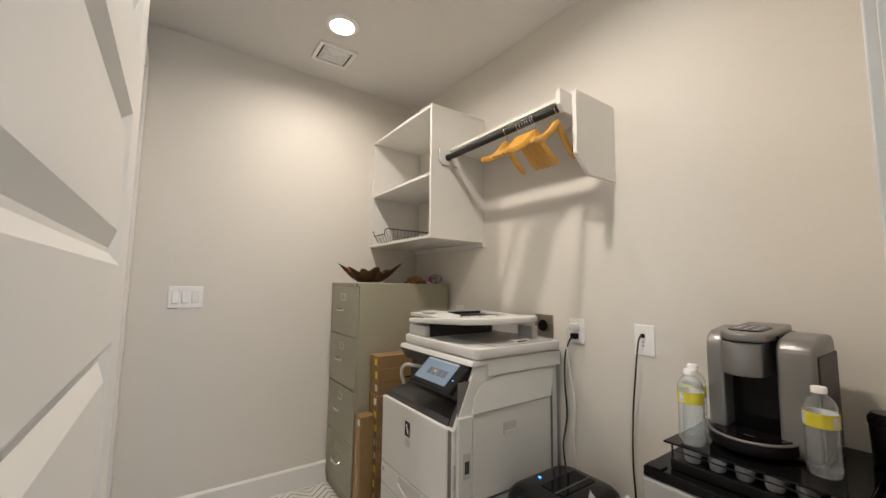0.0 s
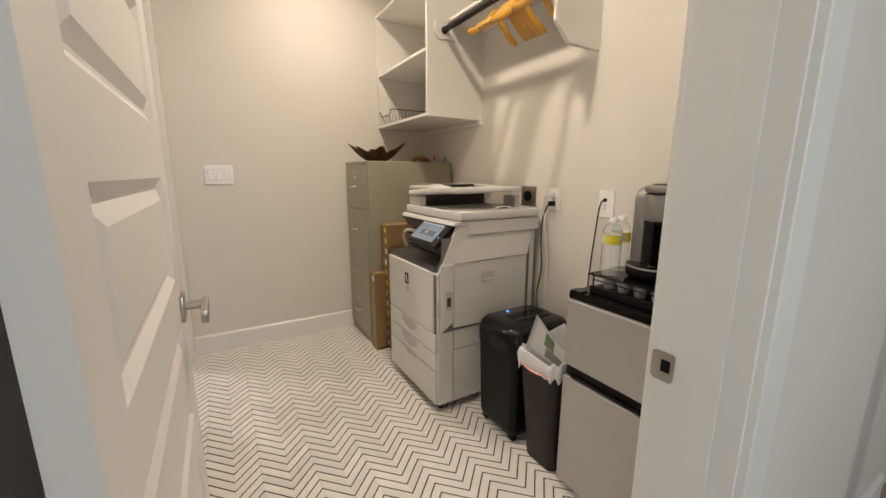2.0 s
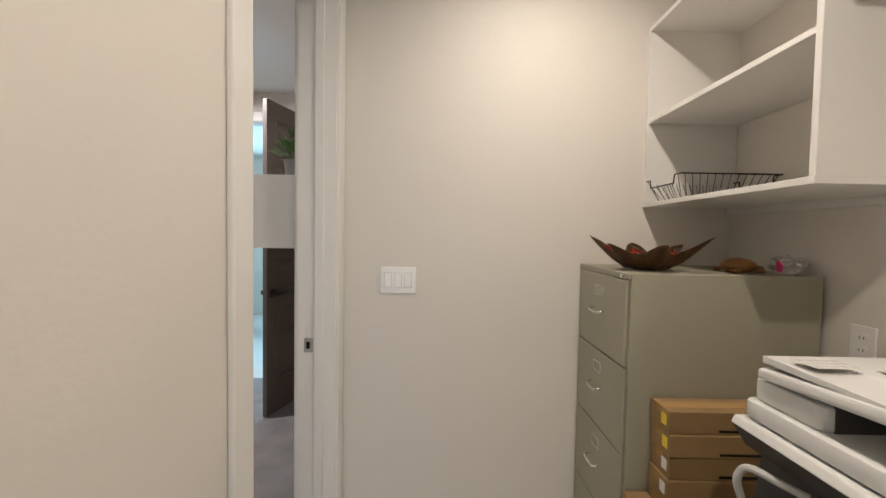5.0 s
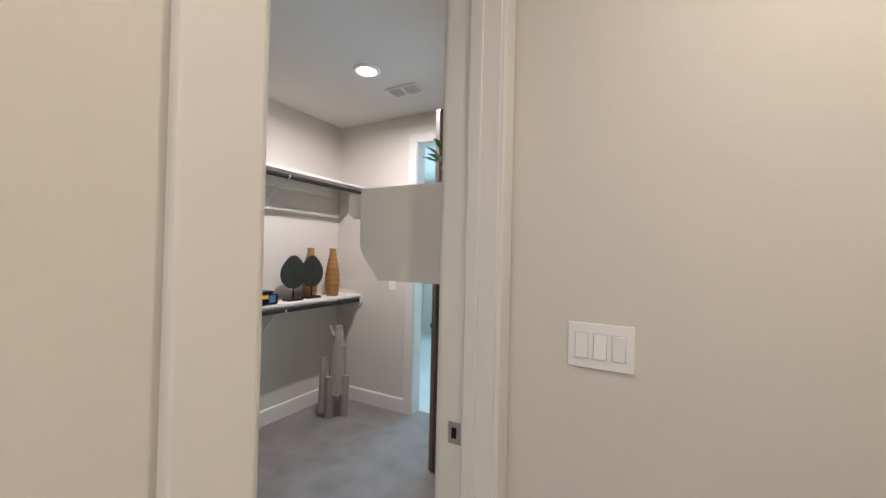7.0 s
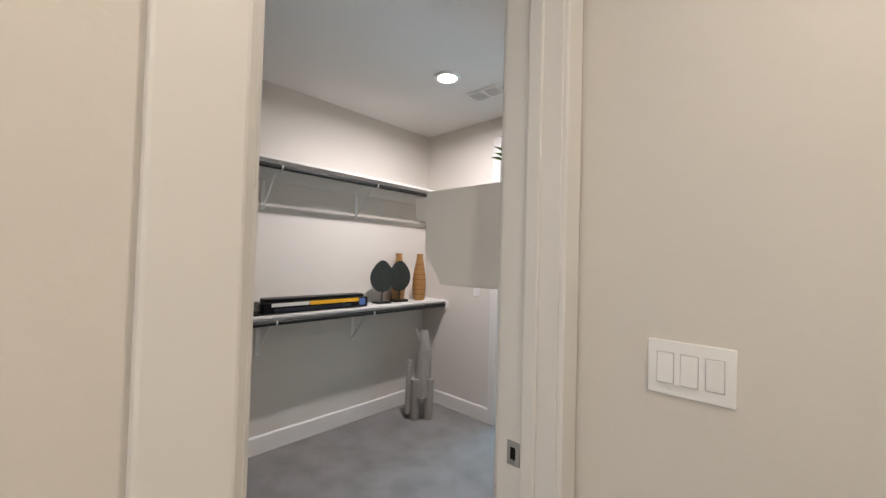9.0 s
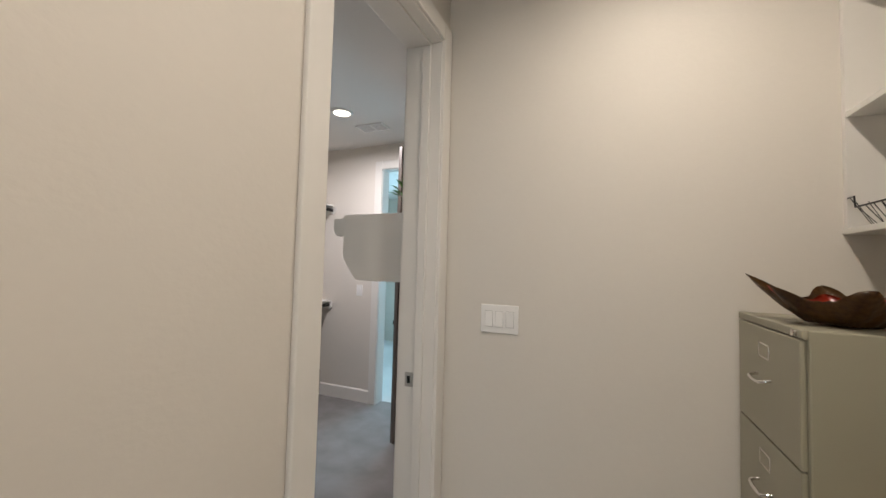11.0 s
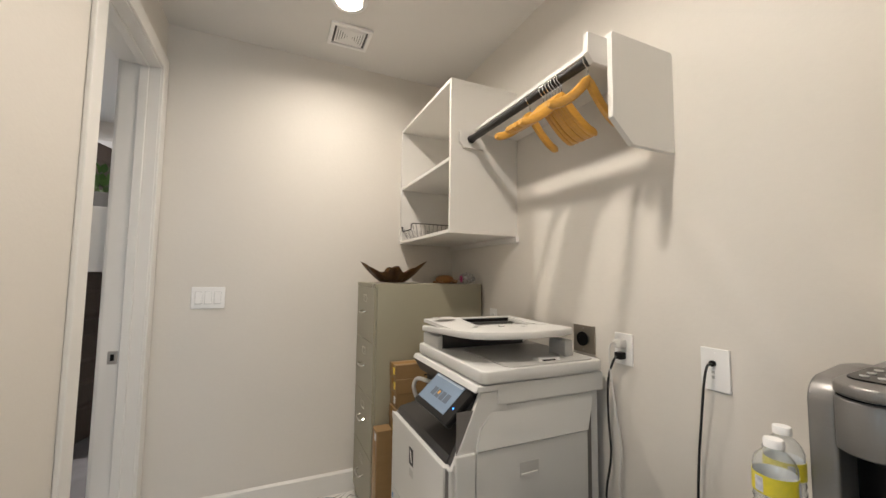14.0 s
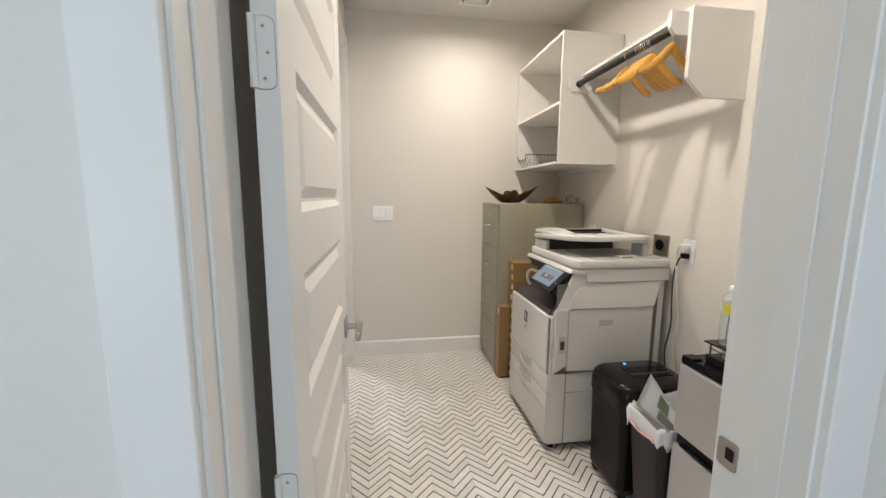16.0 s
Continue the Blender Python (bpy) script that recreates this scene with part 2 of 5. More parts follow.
# closet shell
setting("wall_closet_west", boxes((CW - 0.12, CW, CS, CN, 0, CTOP)), WALL, "white painted closet wall", "wall")
setting("wall_closet_north", boxes((CW - 0.12, BX0, CN, CN + 0.12, 0, CTOP), (BX1, -WT + 0.15, CN, CN + 0.12, 0, CTOP), (BX0, BX1, CN, CN + 0.12, 2.48, CTOP)), WALL, "white painted closet wall beside the bathroom doorway", "wall")
setting("wall_closet_south", boxes((CW - 0.12, -WT, CS - 0.12, CS, 0, CTOP)), WALL, "white painted closet wall", "wall")
setting("wall_closet_east", boxes((-WT, -WT + 0.15, NORTH + 0.12, CN, 0, CTOP)), WALL, "white painted closet wall", "wall")
setting("ceiling_closet", boxes((CW - 0.12, -WT, CS - 0.12, CN + 0.12, CTOP, CTOP + 0.1)), CEIL, "pale painted closet ceiling", "ceiling")
setting("floor_closet", boxes((CW, -WT, CS, CN + 0.12, -0.06, 0.0), (-WT, -0.10, DOOR_S, DOOR_N, -0.002, 0.004)), CARPET, "grey cut-pile carpet with footprints", "carpet")

# bathroom beyond the closet
setting("wall_bath_north", boxes((-3.2, -1.75, 7.6, 7.72, 0, CTOP), (-0.75, 0.6, 7.6, 7.72, 0, CTOP), (-1.75, -0.75, 7.6, 7.72, 0, 0.95), (-1.75, -0.75, 7.6, 7.72, 2.35, CTOP)), WALL, "pale wall around a bright window", "wall")
setting("wall_bath_west", boxes((-3.32, -3.2, CN + 0.12, 7.72, 0, CTOP)), WALL, "pale painted wall", "wall")
setting("wall_bath_east", boxes((0.6, 0.72, CN + 0.12, 7.72, 0, CTOP)), WALL, "pale painted wall", "wall")
setting("ceiling_bath", boxes((-3.32, 0.72, CN + 0.12, 7.72, CTOP, CTOP + 0.1)), CEIL, "pale painted ceiling", "ceiling")
setting("floor_bath", boxes((-3.2, 0.6, CN + 0.12, 7.6, -0.06, -0.002)), mat("bath_floor_tile", (0.62, 0.61, 0.60), 0.35, stain=0.2), "pale tiled floor", "floor")

# hall in front of the entrance
setting("floor_hall", boxes((-1.6, 3.1, -2.4, SOUTH0, -0.06, -0.003)), WOODFLOOR, "pale wooden hall floor", "floor")
setting("ceiling_hall", boxes((-1.6, 3.1, -2.4, SOUTH0, TOP, TOP + 0.1)), CEIL, "off-white hall ceiling", "ceiling")
# openings in the west and south walls are added for the fill lamps
setting("wall_hall_west", boxes((-1.75, -1.6, -2.4, -2.10, 0, TOP), (-1.75, -1.6, -0.70, SOUTH1, 0, TOP), (-1.75, -1.6, -2.10, -0.70, 0, 0.6), (-1.75, -1.6, -2.10, -0.70, 2.4, TOP)), WALL, "warm white hall wall with an opening added for light", "wall")
setting("wall_hall_south", boxes((-1.75, 0.25, -2.55, -2.4, 0, TOP), (1.65, 3.1, -2.55, -2.4, 0, TOP), (0.25, 1.65, -2.55, -2.4, 0, 0.6), (0.25, 1.65, -2.55, -2.4, 2.4, TOP)), WALL, "warm white hall wall with an opening added for light", "wall")
setting("wall_hall_east", boxes((3.1, 3.22, -2.55, 0.4, 0, TOP)), WALL, "warm white hall wall", "wall")
setting("wall_hall_north", boxes((EAST, 3.1, SOUTH0, SOUTH1, 0, TOP)), WALL, "warm white hall wall", "wall")


# ---- doorways ----
closet_frame = tagged(part("door_frame_closet", boxes(
    (-WT - 0.004, 0.004, DOOR_S - 0.02, DOOR_S, 0, DOOR_H), (-WT - 0.004, 0.004, DOOR_N, DOOR_N + 0.02, 0, DOOR_H),
    (-WT - 0.004, 0.004, DOOR_S - 0.02, DOOR_N + 0.02, DOOR_H, DOOR_H + 0.02), bevel=0.0015), TRIM), "white painted jamb of the closet doorway", "door frame", "", "structure")
for x0, x1 in ((0.0, 0.018), (-WT - 0.018, -WT)):
    part("casing", boxes((x0, x1, DOOR_S - 0.100, DOOR_S - 0.012, 0, DOOR_H + 0.088), bevel=0.005), TRIM, closet_frame)
    part("casing", boxes((x0, x1, DOOR_N + 0.006, DOOR_N + 0.09, 0, DOOR_H + 0.088), bevel=0.005), TRIM, closet_frame)
    part("casing", boxes((x0, x1, DOOR_S - 0.005, DOOR_N + 0.005, DOOR_H + 0.006, DOOR_H + 0.086), bevel=0.005), TRIM, closet_frame)
part("stop", boxes((-0.088, -0.048, DOOR_S, DOOR_S + 0.004, 0, DOOR_H), bevel=0.001), TRIM, closet_frame)
part("stop", boxes((-0.088, -0.048, DOOR_N - 0.012, DOOR_N, 0, DOOR_H), bevel=0.003), TRIM, closet_frame)
part("stop", boxes((-0.088, -0.048, DOOR_S + 0.012, DOOR_N - 0.012, DOOR_H - 0.012, DOOR_H), bevel=0.003), TRIM, closet_frame)
_p = part("strike_plate", boxes((-0.135, -0.095, DOOR_N - 0.0025, DOOR_N + 0.001, 0.908, 0.972), bevel=0.001), STEEL, closet_frame, "satin nickel strike plate")
part("latch_hole", boxes((-0.124, -0.108, DOOR_N - 0.0032, DOOR_N - 0.0020, 0.924, 0.956)), BLK, _p)

entry_frame = tagged(part("door_frame_entrance", boxes(
    (IN_W - 0.02, IN_W, SOUTH0 - 0.004, SOUTH1 + 0.004, 0, IN_H), (IN_E, IN_E + 0.02, SOUTH0 - 0.004, SOUTH1 + 0.004, 0, IN_H),
    (IN_W - 0.02, IN_E + 0.02, SOUTH0 - 0.004, SOUTH1 + 0.004, IN_H, IN_H + 0.02), bevel=0.0015), TRIM), "white painted jamb of the entrance", "door frame", "", "structure")
for y0, y1 in ((SOUTH1, SOUTH1 + 0.018), (SOUTH0 - 0.018, SOUTH0)):
    part("casing", boxes((IN_W - 0.09, IN_W - 0.006, y0, y1, 0, IN_H + 0.088), bevel=0.0025), TRIM, entry_frame)
    part("casing", boxes((IN_E + 0.006, IN_E + 0.09, y0, y1, 0, IN_H + 0.088), bevel=0.0025), TRIM, entry_frame)
    part("casing", boxes((IN_W - 0.005, IN_E + 0.005, y0, y1, IN_H + 0.006, IN_H + 0.086), bevel=0.0025), TRIM, entry_frame)
part("stop", boxes((IN_W, IN_W + 0.005, 0.150, 0.190, 0, IN_H), bevel=0.001), TRIM, entry_frame)
part("stop", boxes((IN_E - 0.005, IN_E, 0.150, 0.190, 0, IN_H), bevel=0.001), TRIM, entry_frame)
part("stop", boxes((IN_W + 0.005, IN_E - 0.005, 0.150, 0.190, IN_H - 0.005, IN_H), bevel=0.001), TRIM, entry_frame)
_p = part("strike_plate", prism(rounded(0.042, 0.058, 0.008, 4, 0.2475, 0.876), "x", IN_E - 0.003, IN_E + 0.001), STEEL, entry_frame, "satin nickel strike plate")
part("latch_hole", boxes((IN_E - 0.0040, IN_E - 0.0026, 0.233, 0.250, 0.866, 0.890)), BLK, _p)

# frame of the bathroom doorway
bath_frame = tagged(part("door_frame_bathroom", boxes(
    (BX0, BX0 + 0.02, CN - 0.003, CN + 0.123, 0, 2.46), (BX1 - 0.02, BX1, CN - 0.003, CN + 0.123, 0, 2.46), (BX0, BX1, CN - 0.003, CN + 0.123, 2.46, 2.48)), TRIM), "white painted jamb of the bathroom doorway", "door frame", "", "structure")
part("casing", boxes((BX0 - 0.07, BX0 + 0.014, CN - 0.018, CN, 0, 2.55), bevel=0.004), TRIM, bath_frame)
part("casing", boxes((BX1 - 0.014, BX1 + 0.07, CN - 0.018, CN, 0, 2.55), bevel=0.004), TRIM, bath_frame)
part("casing", boxes((BX0 + 0.015, BX1 - 0.015, CN - 0.018, CN, 2.466, 2.55), bevel=0.004), TRIM, bath_frame)


def baseboard(name, rows, face):
    """A board with a thin rounded cap along the foot of a wall; face says which way it looks."""
    bm = bmesh.new()
    for a, b, w in rows:
        t, h = 0.014, 0.132
        prof = [(0, 0), (t, 0), (t, h - 0.012), (t * 0.55, h - 0.004), (t * 0.3, h), (0, h)]
        if face in "NS":
            s = 1 if face == "N" else -1
            pts = [(w + s * u, v) for u, v in prof]
            bm2 = prism(pts, "x", a, b)
        else:
            s = 1 if face == "E" else -1
            pts = [(w + s * u, v) for u, v in prof]
            bm2 = prism(pts, "y", a, b)
        me = bpy.data.meshes.new("tmp")
        bm2.to_mesh(me)
        bm2.free()
        bm.from_mesh(me)
        bpy.data.meshes.remove(me)
    return setting(name, bm, TRIM, "white painted baseboard along the wall", "baseboard")


baseboard("baseboard_north", [(0.018, EAST, NORTH)], "S")
baseboard("baseboard_east", [(SOUTH1, NORTH - 0.014, EAST)], "W")
baseboard("baseboard_west", [(SOUTH1 + 0.018, DOOR_S - 0.101, 0.0)], "E")
baseboard("baseboard_south", [(IN_E + 0.091, EAST - 0.014, SOUTH1)], "N")
baseboard("baseboard_closet_west", [(CS, CN, CW)], "E")
baseboard("baseboard_closet_north", [(CW + 0.014, BX0 - 0.071, CN)], "S")
baseboard("baseboard_hall", [(IN_E + 0.091, 2.3, SOUTH0), (-1.6, IN_W - 0.091, SOUTH0)], "S")


def panel_door(name, label, w, h, panels, stile, handle_z, handle_side, at, rz, hinge_zs=()):
    """A slab door with grooved panels on both faces; its hinge edge stands at the origin and the slab runs along +x, y being its thickness."""
    t = 0.036
    root = thing(name, at, label, "door")
    root.matrix_world = pose(*at, 0, 0, rz)
    bm = bmesh.new()
    u0, u1 = stile + 0.004, w - stile
    xs = [0, u0, u1, w]
    zs = [0.0]
    for a, b in panels:
        zs += [a, b]
    zs.append(h)
    g, dp = 0.050, 0.012
    for side in (0, 1):
        y = t if side else 0.0
        s = -1 if side else 1

        def quad(pts):
            vs = [bm.verts.new(p) for p in pts]
            bm.faces.new(vs)
        quad([(0, y, 0), (u0, y, 0), (u0, y, h), (0, y, h)])
        quad([(u1, y, 0), (w, y, 0), (w, y, h), (u1, y, h)])
        edges = [0.0] + [v for p in panels for v in p] + [h]
        for i in range(0, len(edges), 2):
            quad([(u0, y, edges[i]), (u1, y, edges[i]), (u1, y, edges[i + 1]), (u0, y, edges[i + 1])])
        for a, b in panels:
            rings = []
            for off, d in ((0, 0), (g * 0.36, dp), (g * 0.50, dp), (g, 0.001)):
                rings.append([(u0 + off, y + s * d, a + off), (u1 - off, y + s * d, a + off), (u1 - off, y + s * d, b - off), (u0 + off, y + s * d, b - off)])
            for p, q in zip(rings, rings[1:]):
                for k in range(4):
                    quad([p[k], p[(k + 1) % 4], q[(k + 1) % 4], q[k]])
            quad(rings[-1])
    for a, b in (((0, 0), (0, h)), ((w, 0), (w, h))):
        vs = [bm.verts.new(p) for p in ((a[0], 0, 0), (a[0], t, 0), (a[0], t, h), (a[0], 0, h))]
        bm.faces.new(vs)
    for z in (0, h):
        vs = [bm.verts.new(p) for p in ((0, 0, z), (w, 0, z), (w, t, z), (0, t, z))]
        bm.faces.new(vs)
    bmesh.ops.remove_doubles(bm, verts=bm.verts, dist=1e-5)
    bmesh.ops.recalc_face_normals(bm, faces=bm.faces)

    def loc(nm, b, m, parent=None, lab="", smooth=25):
        ob = new(nm, mesh_of(nm, b, m, smooth))
        ob.parent = parent or root
        return tagged(ob, lab)
    slab = loc("slab", bm, DOORM, None, "", 12)
    return root, loc, slab, t


def lever(loc, x, z, y, out, way, mat_):
    """A square rose with a flat angular lever; out is the side it stands on, way the direction the lever points along x."""
    rose = loc("rose", boxes((x - 0.033, x + 0.033, min(y, y + out * 0.009), max(y, y + out * 0.009), z - 0.033, z + 0.033), bevel=0.002), mat_)
    bm = cyls(((x, y + out * 0.006, z), (x, y + out * 0.052, z), 0.011))
    loc("neck", bm, mat_, rose)
    y0, y1 = sorted((y + out * 0.046, y + out * 0.062))
    bm = boxes((min(x - 0.012 * way, x + 0.115 * way), max(x - 0.012 * way, x + 0.115 * way), y0, y1, z - 0.0165, z + 0.0165), bevel=0.003)
    bm2 = loc("lever", bm, mat_, rose)
    return rose


# flat dark grey that paints shade into joints, screw slots and panel seams
SEAM = mat("shadow_seam", (0.16, 0.15, 0.14), 0.7)


def hinge(loc, x, y0, y1, z, m):
    """A hinge leaf with rounded corners let into the hinge edge, a rim of painted shade, three screws and a knuckle."""
    sg = 1 if y1 > y0 else -1
    pts = [(y0, z - 0.05)]
    for k in range(7):
        a = radians(-90 + 90 * k / 6)
        pts.append((y1 + sg * (0.012 * math.cos(a) - 0.012), z - 0.038 + 0.012 * math.sin(a)))
    for k in range(7):
        a = radians(90 * k / 6)
        pts.append((y1 + sg * (0.012 * math.cos(a) - 0.012), z + 0.038 + 0.012 * math.sin(a)))
    pts.append((y0, z + 0.05))
    leaf = loc("hinge", prism(pts, "x", x - 0.002, x + 0.001), m)
    cy, cz = (y0 + y1) / 2, z
    # slightly larger dark sheet paints the shade line around the leaf
    loc("mortise", prism([(cy + (p - cy) * 1.045, cz + (q - cz) * 1.022) for p, q in pts], "x", x - 0.0005, x + 0.0008), SEAM, leaf)
    for dy, dz in ((0.4, 0.036), (0.62, 0.0), (0.4, -0.036)):
        yy = y0 + (y1 - y0) * dy
        loc("screw", cyls(((x - 0.0028, yy, z + dz), (x - 0.001, yy, z + dz), 0.0042), seg=10), m, leaf)
        loc("slot", boxes((x - 0.0034, x - 0.0026, yy - 0.003, yy + 0.003, z + dz - 0.0006, z + dz + 0.0006), (x - 0.0034, x - 0.0026, yy - 0.0006, yy + 0.0006, z + dz - 0.003, z + dz + 0.003)), SEAM, leaf)
    loc("knuckle", cyls(((x - 0.004, y0 - sg * 0.004, z - 0.05), (x - 0.004, y0 - sg * 0.004, z + 0.05), 0.006), seg=12), m, leaf)
    return leaf


PAN = [(0.241 + 0.362 * k, 0.488 + 0.362 * k) for k in range(6)]
# entrance door, wide open along the west side: x of the slab runs north
d1, loc, slab, t = panel_door("door_entrance", "white painted six-panel door standing wide open", 0.815, 2.435, PAN, 0.105, 0.945, 1, (0.137, 0.281, 0.012), 90.0)
lever(loc, 0.758, 0.882, 0.0, -1, -1, STEEL)
lever(loc, 0.758, 0.882, t, 1, -1, STEEL)
for hz in (0.13, 0.85, 1.575, 2.30):
    hinge(loc, 0.0, 0.030, 0.004, hz - 0.012, TRIM)
# closet door, open into the closet
d2, loc, slab, t = panel_door("door_closet", "white painted panel door opened into the closet", 0.705, 2.445, PAN, 0.105, 0.945, 1, (-0.122, 2.068, 0.012), 180)
for hz in (0.22, 0.90, 1.60, 2.27):
    hinge(loc, 0.0, 0.035, 0.005, hz - 0.012, TRIM)
lever(loc, 0.64, 0.935, 0.0, -1, -1, STEEL)
# bathroom door, open into the closet
DARKN = mat("dark_bronze_lever", (0.10, 0.085, 0.07), 0.3, 0.8)
d3, loc, slab, t = panel_door("door_bathroom", "dark-stained panel door swung open into the closet", 0.70, 2.43, PAN, 0.10, 0.945, 1, (-0.715, 4.63, 0.012), 254.8)
slab.data.materials[0] = mat("dark_stained_door", (0.15, 0.12, 0.10), 0.45, grain=0.3, grain_scale=30, stretch=(6, 6, 1), stain=0.15)
lever(loc, 0.64, 0.955, 0.0, -1, -1, DARKN)
lever(loc, 0.64, 0.955, t, 1, -1, DARKN)


# ---- fixtures ----
GLOWW = mat("lamp_lens", (1.0, 0.90, 0.76), 0.5, emit=14.0, stain=0)


def can_light(x, y, z, label):
    root = thing("ceiling_light", (x, y, z), label, "ceiling light", "recessed ceiling lights")
    part("trim_ring", lathe([(0.068, -0.012), (0.080, -0.014), (0.092, -0.008), (0.095, 0.0), (0.068, 0.0), (0.068, -0.012)], 40, (x, y, z), False), PLW, root)
    part("lens", lathe([(0.0, -0.006), (0.066, -0.006), (0.067, -0.001), (0.0, -0.001)], 40, (x, y, z)), GLOWW, root, "glowing white lens")
    return root


can_light(*ROOM_LIGHT, TOP, "round recessed ceiling light with white trim, lit")
can_light(*ROOM_LIGHT_2, TOP, "round recessed ceiling light with white trim, lit")
can_light(*CLOSET_LIGHT, CTOP, "round recessed closet ceiling light, lit")


def fan_grille(x0, x1, y0, y1, z):
    cx, cy = (x0 + x1) / 2, (y0 + y1) / 2
    root = thing("exhaust_fan", (cx, cy, z), "square white bathroom fan grille on the ceiling", "ceiling vent")
    w, d = x1 - x0, y1 - y0
    part("backing", boxes((x0 + 0.02, x1 - 0.02, y0 + 0.02, y1 - 0.02, z - 0.006, z - 0.001)), PRD, root)
    bm = bmesh.new()
    for a, b, c, e in ((x0, x1, y0, y0 + 0.022), (x0, x1, y1 - 0.022, y1), (x0, x0 + 0.022, y0 + 0.022, y1 - 0.022), (x1 - 0.022, x1, y0 + 0.022, y1 - 0.022)):
        box(bm, a, b, c, e, z - 0.016, z, 0.002)
    part("frame", bm, PLW, root)
    for k in range(6):
        f = 0.86 - k * 0.145
        hw, hd = (w / 2 - 0.022) * f, (d / 2 - 0.022) * f
        r = 0.0045
        bm = bmesh.new()
        for a, b, c, e in ((cx - hw, cx + hw, cy - hd, cy - hd + 2 * r), (cx - hw, cx + hw, cy + hd - 2 * r, cy + hd), (cx - hw, cx - hw + 2 * r, cy - hd + 2 * r, cy + hd - 2 * r), (cx + hw - 2 * r, cx + hw, cy - hd + 2 * r, cy + hd - 2 * r)):
            if b - a > 0.003 and e - c > 0.003:
                box(bm, a, b, c, e, z - 0.013, z - 0.005)
        part("slat", bm, PLW, root)
    return root


fan_grille(0.840, 1.074, 2.407, 2.617, TOP)

root = thing("air_vent", (-1.30, 4.15, CTOP), "white ceiling air register with dark slots", "air vent")
part("frame", boxes((-1.44, -1.16, 4.07, 4.085, CTOP - 0.012, CTOP), (-1.44, -1.16, 4.215, 4.23, CTOP - 0.012, CTOP), (-1.44, -1.425, 4.085, 4.215, CTOP - 0.012, CTOP), (-1.175, -1.16, 4.085, 4.215, CTOP - 0.012, CTOP), (-1.308, -1.292, 4.085, 4.215, CTOP - 0.012, CTOP)), PLW, root)
part("backing", boxes((-1.425, -1.175, 4.085, 4.215, CTOP - 0.004, CTOP - 0.001)), PRD, root)
for k in range(6):
    y = 4.098 + k * 0.021
    part("slat", boxes((-1.424, -1.309, y, y + 0.008, CTOP - 0.010, CTOP - 0.005), (-1.291, -1.176, y, y + 0.008, CTOP - 0.010, CTOP - 0.005)), PLW, root)


def plate(root, axis, face, a0, a1, z0, z1, out, m=None):
    """A bevelled wall plate: a0..a1 along the wall, standing out of its face."""
    t = 0.006 * out
    bm = bmesh.new()
    lo = sorted((face, face + t))
    if axis == "x":
        box(bm, a0, a1, lo[0], lo[1], z0, z1, 0.0025)
    else:
        box(bm, lo[0], lo[1], a0, a1, z0, z1, 0.0025)
    return part("plate", bm, m or PLW, root)


# triple switch on the north wall
root = thing("light_switch", (0.269, NORTH, 1.227), "white triple rocker switch plate on the wall", "light switch")
plate(root, "x", NORTH, 0.186, 0.352, 1.166, 1.288, -1)
for k, tilt in enumerate((1, 1, -1)):
    x = 0.2225 + k * 0.0465
    part("bezel", boxes((x - 0.0175, x + 0.0175, NORTH - 0.0072, NORTH - 0.0055, 1.192, 1.262), bevel=0.0004), PRG, root)
    lo, hi = (0.0125, 0.0080) if tilt > 0 else (0.0080, 0.0125)
    rk = part("rocker", prism([(NORTH - 0.006, 1.194), (NORTH - lo, 1.194), (NORTH - hi, 1.260), (NORTH - 0.006, 1.260)], "x", x - 0.0158, x + 0.0158, 0.0006), PLW, root)
    for z in (1.176, 1.278):
        part("screw", cyls(((x, NORTH - 0.0072, z), (x, NORTH - 0.005, z), 0.003), seg=10), PLW, root)

# single switch in the closet
root = thing("light_switch", (-1.728, CN, 1.17), "white single switch plate on the closet wall", "light switch")
plate(root, "x", CN, -1.765, -1.691, 1.112, 1.228, -1)
part("rocker", boxes((-1.744, -1.712, CN - 0.011, CN - 0.005, 1.138, 1.202), bevel=0.002), PLW, root)

# dryer outlet
NICK = mat("brown_nickel_plate", (0.33, 0.29, 0.24), 0.38, 0.75, stain=0.15, stain_scale=12)
root = thing("dryer_outlet", (EAST, 1.55, 1.11), "square metal plate with round black heavy-duty outlet", "outlet")
plate(root, "y", EAST, 1.490, 1.608, 1.052, 1.166, -1, NICK)
rec = part("receptacle", lathe([(0.0, 0.0), (0.029, 0.0), (0.030, 0.004), (0.027, 0.010), (0.0, 0.010)], 32), BLK)
rec.parent = root
rec.matrix_local = pose(-0.016, 0.0, 0.0, 0, 90, 0)
for dy, dz in ((0.0, 0.012), (-0.011, -0.006), (0.011, -0.006)):
    part("slot", boxes((EAST - 0.0168, EAST - 0.0158, 1.55 + dy - 0.002, 1.55 + dy + 0.002, 1.11 + dz - 0.006, 1.11 + dz + 0.006)), BLK, root)
for dz in (0.044, -0.044):
    part("screw", cyls(((EAST - 0.0075, 1.55, 1.11 + dz), (EAST - 0.005, 1.55, 1.11 + dz), 0.003), seg=10), STEEL, root)


